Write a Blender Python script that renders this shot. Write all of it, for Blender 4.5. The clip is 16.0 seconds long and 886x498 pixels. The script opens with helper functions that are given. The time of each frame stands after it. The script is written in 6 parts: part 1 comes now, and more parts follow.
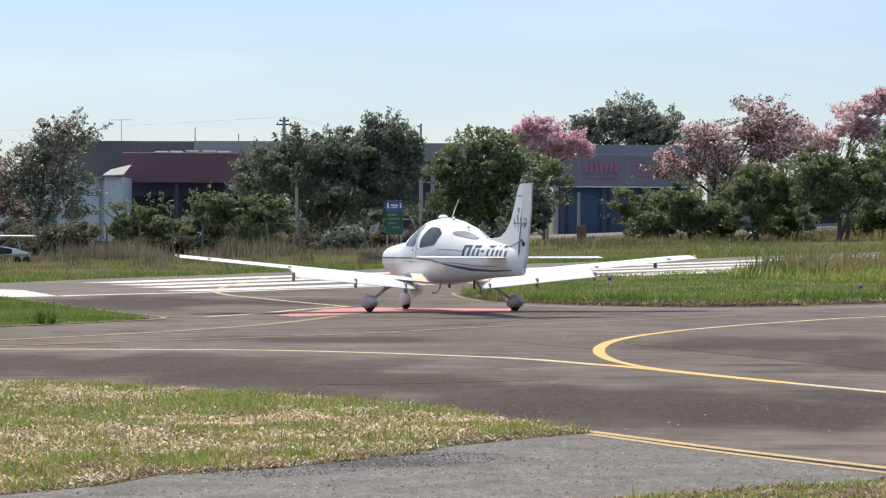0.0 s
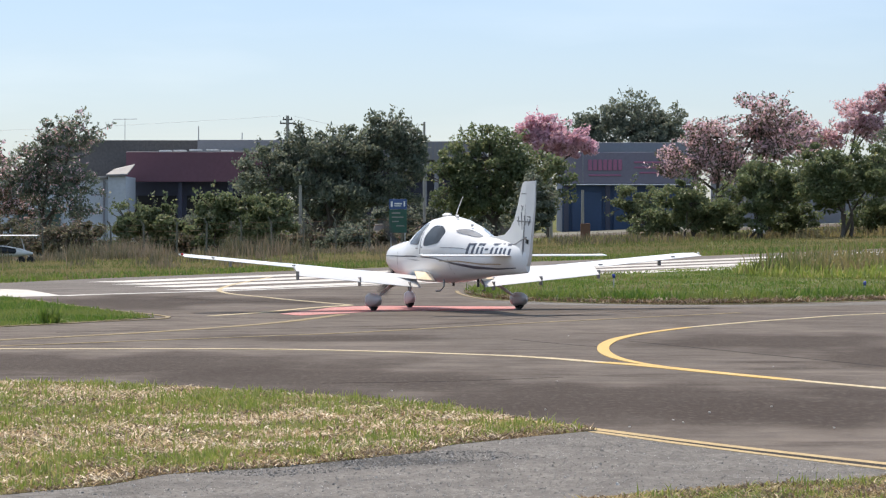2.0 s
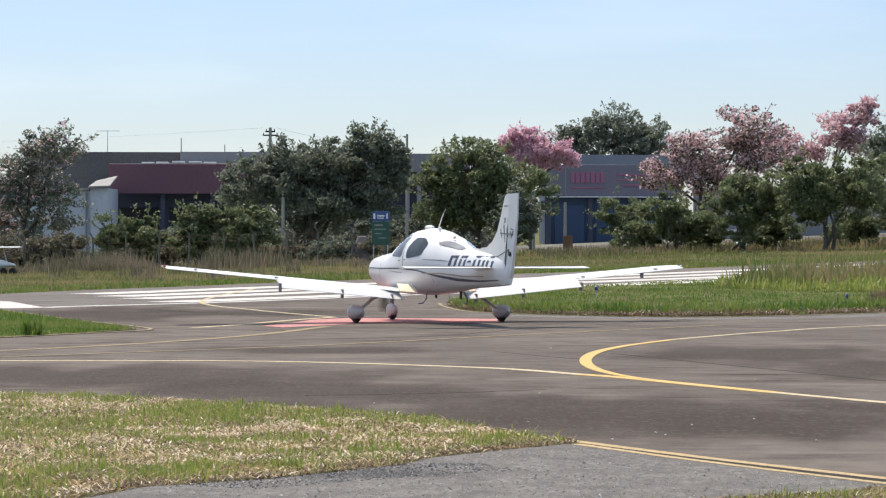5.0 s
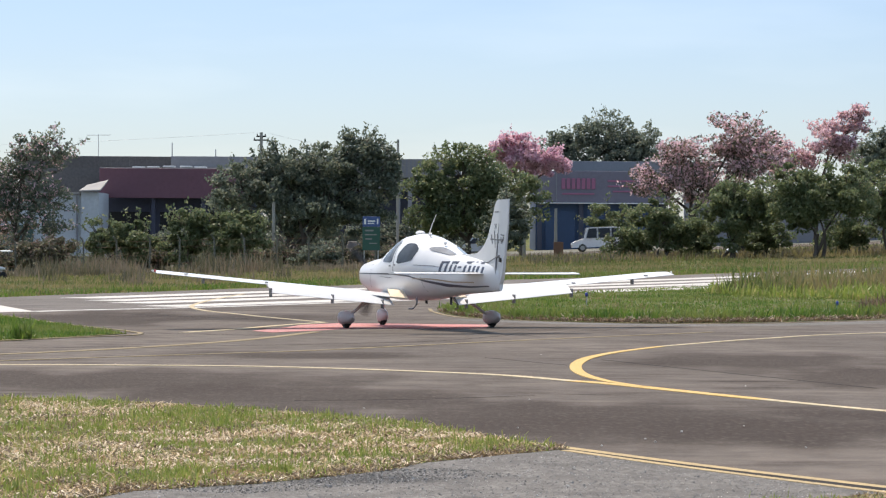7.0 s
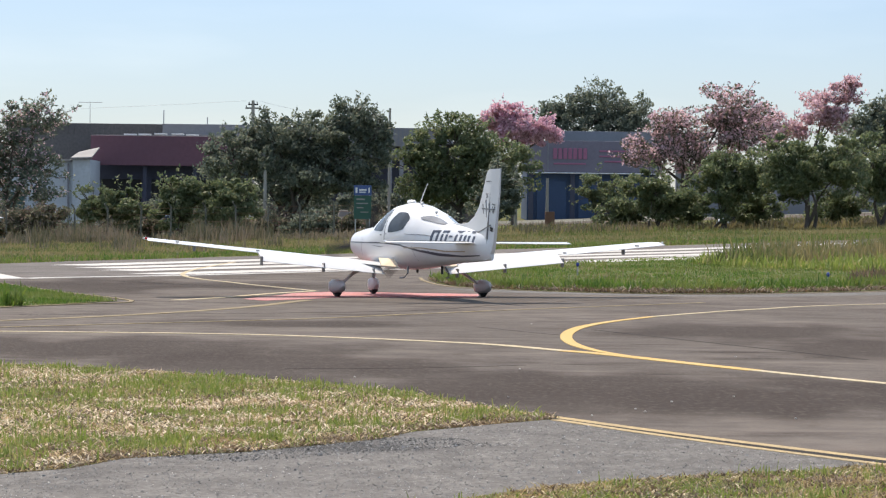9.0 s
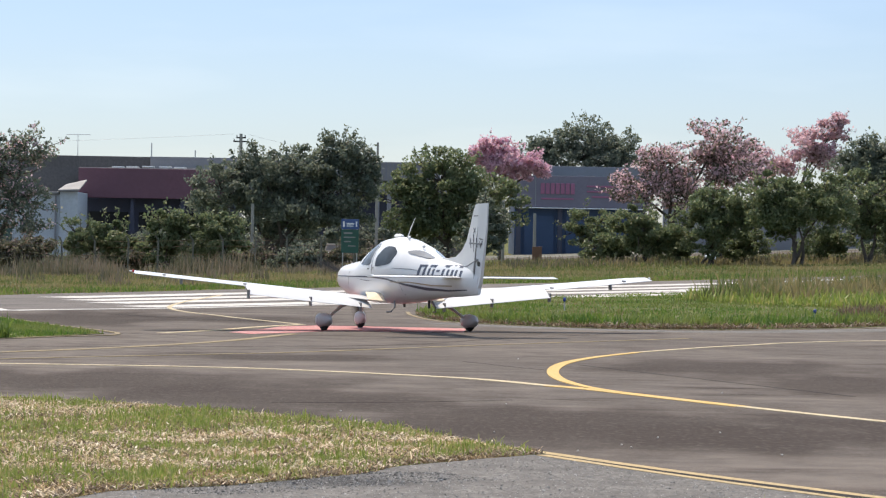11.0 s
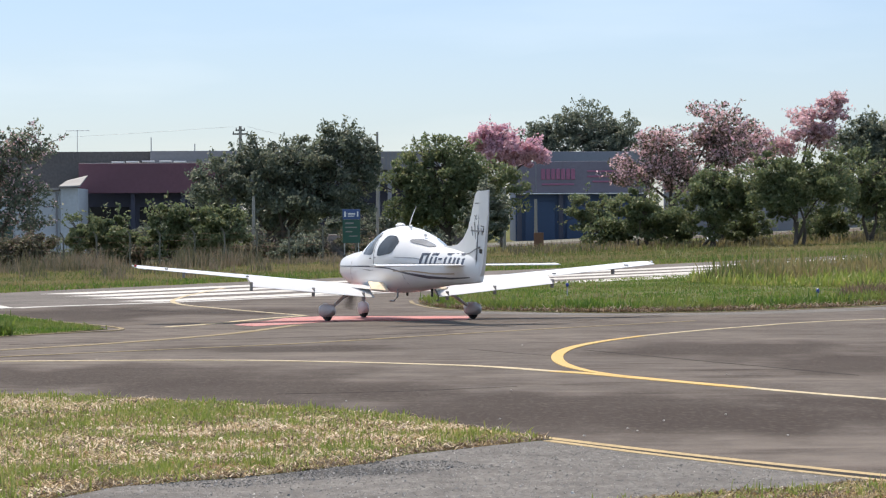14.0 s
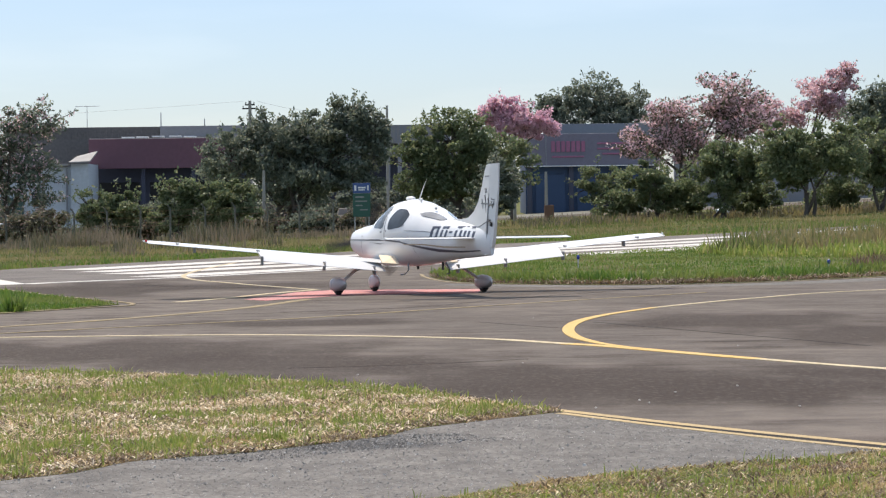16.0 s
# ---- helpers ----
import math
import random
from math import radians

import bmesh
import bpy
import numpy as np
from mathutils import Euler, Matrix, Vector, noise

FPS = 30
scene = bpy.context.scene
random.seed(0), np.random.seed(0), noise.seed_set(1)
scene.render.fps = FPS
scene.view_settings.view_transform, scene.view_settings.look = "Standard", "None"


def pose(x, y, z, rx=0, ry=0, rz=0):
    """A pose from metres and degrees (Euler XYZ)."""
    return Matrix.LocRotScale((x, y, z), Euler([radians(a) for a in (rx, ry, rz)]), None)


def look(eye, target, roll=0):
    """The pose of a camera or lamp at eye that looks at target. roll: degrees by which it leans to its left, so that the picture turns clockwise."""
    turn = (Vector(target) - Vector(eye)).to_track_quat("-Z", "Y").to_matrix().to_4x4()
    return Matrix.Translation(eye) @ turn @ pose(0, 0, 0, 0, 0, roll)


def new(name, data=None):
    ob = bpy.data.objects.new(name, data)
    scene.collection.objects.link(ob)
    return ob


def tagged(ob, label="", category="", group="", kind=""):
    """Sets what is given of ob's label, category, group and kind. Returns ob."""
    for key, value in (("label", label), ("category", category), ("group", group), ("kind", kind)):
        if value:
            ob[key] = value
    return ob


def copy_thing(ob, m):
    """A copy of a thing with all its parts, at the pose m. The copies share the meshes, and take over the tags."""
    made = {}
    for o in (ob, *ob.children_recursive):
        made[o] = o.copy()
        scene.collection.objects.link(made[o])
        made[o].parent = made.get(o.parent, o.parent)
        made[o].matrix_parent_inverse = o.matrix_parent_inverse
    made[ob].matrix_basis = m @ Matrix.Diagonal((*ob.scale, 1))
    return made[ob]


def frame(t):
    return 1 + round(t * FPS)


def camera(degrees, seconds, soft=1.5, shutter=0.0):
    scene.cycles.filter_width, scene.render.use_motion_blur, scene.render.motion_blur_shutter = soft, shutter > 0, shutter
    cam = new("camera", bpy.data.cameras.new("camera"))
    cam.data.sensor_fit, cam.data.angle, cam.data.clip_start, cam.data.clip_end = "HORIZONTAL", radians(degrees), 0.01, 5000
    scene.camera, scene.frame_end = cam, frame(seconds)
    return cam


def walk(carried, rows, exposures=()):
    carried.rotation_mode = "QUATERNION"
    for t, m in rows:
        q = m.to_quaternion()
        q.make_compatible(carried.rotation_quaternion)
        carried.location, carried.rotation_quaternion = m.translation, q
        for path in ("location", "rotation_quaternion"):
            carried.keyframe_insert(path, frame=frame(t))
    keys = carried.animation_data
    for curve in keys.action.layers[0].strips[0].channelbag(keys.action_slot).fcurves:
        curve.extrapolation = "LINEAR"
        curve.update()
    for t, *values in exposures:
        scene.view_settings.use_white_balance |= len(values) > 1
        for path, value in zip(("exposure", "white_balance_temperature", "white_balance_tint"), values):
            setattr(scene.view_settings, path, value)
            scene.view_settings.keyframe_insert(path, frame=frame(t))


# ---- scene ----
# A person stands on an apron with a long lens; the eye stays at one point and only turns.
cam = camera(17.19, 16.0, soft=1.25, shutter=0.2)
EYE = (0.0, 0.0, 1.686)
TURNS = [  # seconds, tilt, roll, heading in degrees
    (0.0, 89.692, 0.259, 0.048),
    (0.5, 89.569, 0.201, -0.075),
    (1.0, 89.569, 0.179, -0.121),
    (1.5, 89.565, 0.145, 0.020),
    (2.0, 89.656, 0.051, 0.124),
    (2.5, 89.639, -0.047, 0.153),
    (3.0, 89.644, -0.004, 0.093),
    (3.5, 89.607, 0.090, 0.000),
    (4.0, 89.639, 0.037, -0.119),
    (6.3, 90.164, 0.222, -0.326),
    (6.5, 90.110, 0.212, -0.351),
    (7.0, 90.006, 0.364, -0.400),
    (7.5, 89.915, 0.411, -0.407),
    (8.0, 89.836, 0.200, -0.351),
    (8.5, 89.639, 0.254, -0.282),
    (9.0, 89.405, 0.682, -0.577),
    (9.5, 89.454, 0.672, -0.774),
    (10.0, 89.962, 0.955, -0.923),
    (10.2, 90.111, 1.069, -0.822),
    (12.3, 89.919, -0.000, -0.742),
    (12.5, 89.882, -0.485, -0.827),
    (13.0, 89.814, -0.399, -0.919),
    (13.5, 89.818, -0.476, -0.840),
    (14.0, 89.846, -0.271, -0.784),
    (14.5, 89.713, -0.261, -0.699),
    (15.0, 89.601, -0.195, -0.614),
    (15.5, 89.423, -0.470, -0.544),
    (16.0, 89.324, -0.659, -0.573)]
walk(cam, [(t, pose(*EYE, tilt, 0, head) @ pose(0, 0, 0, 0, 0, roll)) for t, tilt, roll, head in TURNS],
     exposures=[(0.0, 1.38, 7500, 10.5), (16.0, 1.38, 7500, 10.5)])

# ---- light ----
SUN_EL, SUN_AZ = radians(63), radians(-29)  # azimuth from +y towards +x
world = bpy.data.worlds.new("sky")
scene.world = world
world.use_nodes = True
wn, wl = world.node_tree.nodes, world.node_tree.links
sky = wn.new("ShaderNodeTexSky")
sky.sky_type, sky.sun_disc = "NISHITA", False
sky.sun_elevation, sky.sun_rotation = SUN_EL, SUN_AZ
sky.air_density, sky.dust_density, sky.ozone_density = 1.0, 0.5, 1.5
# a clear haze: dimmer and paler low over the horizon, with faint drifting cloud
geo = wn.new("ShaderNodeTexCoord")
sep = wn.new("ShaderNodeSeparateXYZ")
wl.new(geo.outputs["Generated"], sep.inputs[0])
rampn = wn.new("ShaderNodeValToRGB")
el = rampn.color_ramp.elements
el[0].position, el[0].color = 0.0, (0.258, 0.303, 0.427, 1)
el[1].position, el[1].color = 1.0, (1.0, 0.92, 0.82, 1)
for at_z, col in ((0.11, (0.258, 0.303, 0.417, 1)), (0.16, (0.38, 0.41, 0.48, 1)), (0.32, (0.90, 0.85, 0.79, 1)), (0.6, (1.0, 0.92, 0.82, 1))):
    e = el.new(at_z)
    e.color = col
wl.new(sep.outputs["Z"], rampn.inputs[0])
tint = wn.new("ShaderNodeMix")
tint.data_type, tint.blend_type, tint.inputs[0].default_value = "RGBA", "MULTIPLY", 1.0
wl.new(sky.outputs[0], tint.inputs[6])
wl.new(rampn.outputs[0], tint.inputs[7])
wisp = wn.new("ShaderNodeTexNoise")
wisp.inputs["Scale"].default_value, wisp.inputs["Detail"].default_value = 3.0, 6
flat = wn.new("ShaderNodeMapping")
flat.inputs["Scale"].default_value = (1.6, 1.6, 9.0)
wl.new(geo.outputs["Generated"], flat.inputs[0])
wl.new(flat.outputs[0], wisp.inputs["Vector"])
thin = wn.new("ShaderNodeMapRange")
thin.inputs[1].default_value, thin.inputs[2].default_value, thin.inputs[4].default_value = 0.52, 0.78, 0.30
wl.new(wisp.outputs[0], thin.inputs[0])
cloud = wn.new("ShaderNodeMix")
cloud.data_type, cloud.blend_type = "RGBA", "ADD"
cloud.inputs[7].default_value = (0.9, 0.8, 0.75, 1)
wl.new(thin.outputs[0], cloud.inputs[0])
wl.new(tint.outputs[2], cloud.inputs[6])
wl.new(cloud.outputs[2], wn["Background"].inputs[0])
wn["Background"].inputs[1].default_value = 0.144
sun = new("sun", bpy.data.lights.new("sun", "SUN"))
sun.data.energy, sun.data.angle, sun.data.color = 2.15, radians(0.6), (1.0, 0.96, 0.9)
sun.matrix_world = look((60, 120, 160), (60 - math.sin(SUN_AZ) * math.cos(SUN_EL), 120 - math.cos(SUN_AZ) * math.cos(SUN_EL), 160 - math.sin(SUN_EL)))


# ---- materials ----
def nodes_of(name):
    m = bpy.data.materials.new(name)
    m.use_nodes = True
    return m, m.node_tree.nodes, m.node_tree.links, m.node_tree.nodes["Principled BSDF"]


def ramp_mix(n, l, fac, a, b):
    mx = n.new("ShaderNodeMix")
    mx.data_type = "RGBA"
    if fac is not None:
        l.new(fac, mx.inputs[0])
    for i, c in ((6, a), (7, b)):
        if isinstance(c, tuple):
            mx.inputs[i].default_value = (*c, 1)
        else:
            l.new(c, mx.inputs[i])
    return mx.outputs[2]


def noise_fac(n, l, scale, lo=0.35, hi=0.65, stretch=None, detail=5):
    tc = n.new("ShaderNodeNewGeometry")
    src = tc.outputs["Position"]
    if stretch:
        mp = n.new("ShaderNodeMapping")
        mp.inputs["Scale"].default_value = stretch[:3]
        mp.inputs["Rotation"].default_value[2] = radians(stretch[3])
        l.new(src, mp.inputs[0])
        src = mp.outputs[0]
    t = n.new("ShaderNodeTexNoise")
    t.inputs["Scale"].default_value, t.inputs["Detail"].default_value = scale, detail
    l.new(src, t.inputs["Vector"])
    r = n.new("ShaderNodeMapRange")
    r.inputs[1].default_value, r.inputs[2].default_value = lo, hi
    l.new(t.outputs[0], r.inputs[0])
    return r.outputs[0]


def surface(name, a, b, rough=0.7, big=0.5, fine=30.0, metal=0.0, bump=0.15, c=None, stretch=None, spec=0.5, coat=0.0):
    """Two tones mixed by a broad noise, a third by a fine one, with a fine relief."""
    m, n, l, p = nodes_of(name)
    col = ramp_mix(n, l, noise_fac(n, l, big, stretch=stretch), a, b)
    grain = noise_fac(n, l, fine, 0.3, 0.7)
    col = ramp_mix(n, l, grain, col, c if c else tuple(x * 0.82 for x in a))
    l.new(col, p.inputs["Base Color"])
    p.inputs["Roughness"].default_value, p.inputs["Metallic"].default_value = rough, metal
    p.inputs["Specular IOR Level"].default_value, p.inputs["Coat Weight"].default_value = spec, coat
    if bump:
        bp = n.new("ShaderNodeBump")
        bp.inputs["Strength"].default_value, bp.inputs["Distance"].default_value = bump, 0.02
        l.new(grain, bp.inputs["Height"])
        l.new(bp.outputs[0], p.inputs["Normal"])
    return m


def foliage(name, a, b, c, patch=0.0, share=0.35, third=None, rough=0.55):
    """Leaves and blades: each island has its own tone; light shines through."""
    m, n, l, p = nodes_of(name)
    g = n.new("ShaderNodeNewGeometry")
    rnd = g.outputs["Random Per Island"]
    col = ramp_mix(n, l, rnd, a, b)
    step = n.new("ShaderNodeMapRange")
    step.inputs[1].default_value, step.inputs[2].default_value = 0.72, 0.9
    mul = n.new("ShaderNodeMath")
    mul.operation = "FRACT"
    m7 = n.new("ShaderNodeMath")
    m7.operation, m7.inputs[1].default_value = "MULTIPLY", 7.13
    l.new(rnd, m7.inputs[0])
    l.new(m7.outputs[0], mul.inputs[0])
    l.new(mul.outputs[0], step.inputs[0])
    fac = step.outputs[0]
    if patch:
        add = n.new("ShaderNodeMath")
        add.operation, add.use_clamp = "MULTIPLY_ADD", True
        l.new(noise_fac(n, l, patch, 0.46, 0.56), add.inputs[0])
        add.inputs[1].default_value = 0.85
        l.new(fac, add.inputs[2])
        fac = add.outputs[0]
    col = ramp_mix(n, l, fac, col, c)
    l.new(col, p.inputs["Base Color"])
    p.inputs["Roughness"].default_value, p.inputs["Specular IOR Level"].default_value = rough, 0.45
    tr = n.new("ShaderNodeBsdfTranslucent")
    l.new(col, tr.inputs[0])
    mx = n.new("ShaderNodeMixShader")
    mx.inputs[0].default_value = share
    l.new(p.outputs[0], mx.inputs[1])
    l.new(tr.outputs[0], mx.inputs[2])
    l.new(mx.outputs[0], n["Material Output"].inputs[0])
    return m


def blot(n, l, centre, radii, soft=0.55):
    """A broad worn-in stain with a ragged rim: 1 inside, 0 outside."""
    g = n.new("ShaderNodeNewGeometry")
    mp = n.new("ShaderNodeMapping")
    mp.vector_type = "POINT"
    mp.inputs["Location"].default_value = (-centre[0] / radii[0], -centre[1] / radii[1], 0)
    mp.inputs["Scale"].default_value = (1 / radii[0], 1 / radii[1], 0)
    l.new(g.outputs["Position"], mp.inputs[0])
    ln = n.new("ShaderNodeVectorMath")
    ln.operation = "LENGTH"
    l.new(mp.outputs[0], ln.inputs[0])
    ad = n.new("ShaderNodeMath")
    ad.operation = "MULTIPLY_ADD"
    l.new(noise_fac(n, l, 0.8, 0.3, 0.7, (1, 0.35, 1, 8)), ad.inputs[0])
    ad.inputs[1].default_value = 0.7
    l.new(ln.outputs["Value"], ad.inputs[2])
    r = n.new("ShaderNodeMapRange")
    r.interpolation_type = "SMOOTHSTEP"
    r.inputs[1].default_value, r.inputs[2].default_value, r.inputs[3].default_value, r.inputs[4].default_value = 1.35 - soft, 1.35 + soft * 0.4, 0.85, 0.0
    l.new(ad.outputs[0], r.inputs[0])
    return r.outputs[0]


def asphalt(name, a, b, c, stain, rough=0.92, blots=(), grit=34.0, streaks=True):
    m, n, l, p = nodes_of(name)
    col = ramp_mix(n, l, noise_fac(n, l, 0.16, 0.4, 0.6, (1, 0.45, 1, 12)), a, b)
    col = ramp_mix(n, l, noise_fac(n, l, 0.5, 0.5, 0.68, (1, 0.5, 1, -14), 8), col, stain)
    fine = noise_fac(n, l, grit, 0.35, 0.72, None, 4)
    col = ramp_mix(n, l, fine, col, c)
    mid = noise_fac(n, l, 2.2, 0.4, 0.75)
    col = ramp_mix(n, l, mid, col, a)
    streak = noise_fac(n, l, 1.3, 0.54, 0.72, (0.3, 1.0, 1, -6), 6)
    col = ramp_mix(n, l, streak, col, stain if streaks else b)
    # long scuffs left by tyres, and a pale dusting
    scuff = n.new("ShaderNodeMath")
    scuff.operation = "MULTIPLY"
    scuff.inputs[1].default_value = 0.35
    l.new(noise_fac(n, l, 1.5, 0.48, 0.72, (0.45, 0.8, 1, 14), 7), scuff.inputs[0])
    col = ramp_mix(n, l, scuff.outputs[0], col, b)
    pale = noise_fac(n, l, 0.7, 0.55, 0.85, (0.35, 0.8, 1, 10), 6)
    col = ramp_mix(n, l, pale, col, tuple(x * 1.4 for x in b))
    for centre, radii in blots:
        col = ramp_mix(n, l, blot(n, l, centre, radii), col, stain)
    speck = n.new("ShaderNodeMath")
    speck.operation = "MULTIPLY"
    speck.inputs[1].default_value = 0.28
    l.new(noise_fac(n, l, grit * 0.5, 0.52, 0.70, (1, 0.3, 1, 0), 3), speck.inputs[0])
    col = ramp_mix(n, l, speck.outputs[0], col, c)
    l.new(col, p.inputs["Base Color"])
    p.inputs["Roughness"].default_value, p.inputs["Specular IOR Level"].default_value = rough, 0.12
    bp = n.new("ShaderNodeBump")
    bp.inputs["Strength"].default_value, bp.inputs["Distance"].default_value = 0.35, 0.012
    l.new(fine, bp.inputs["Height"])
    l.new(bp.outputs[0], p.inputs["Normal"])
    return m


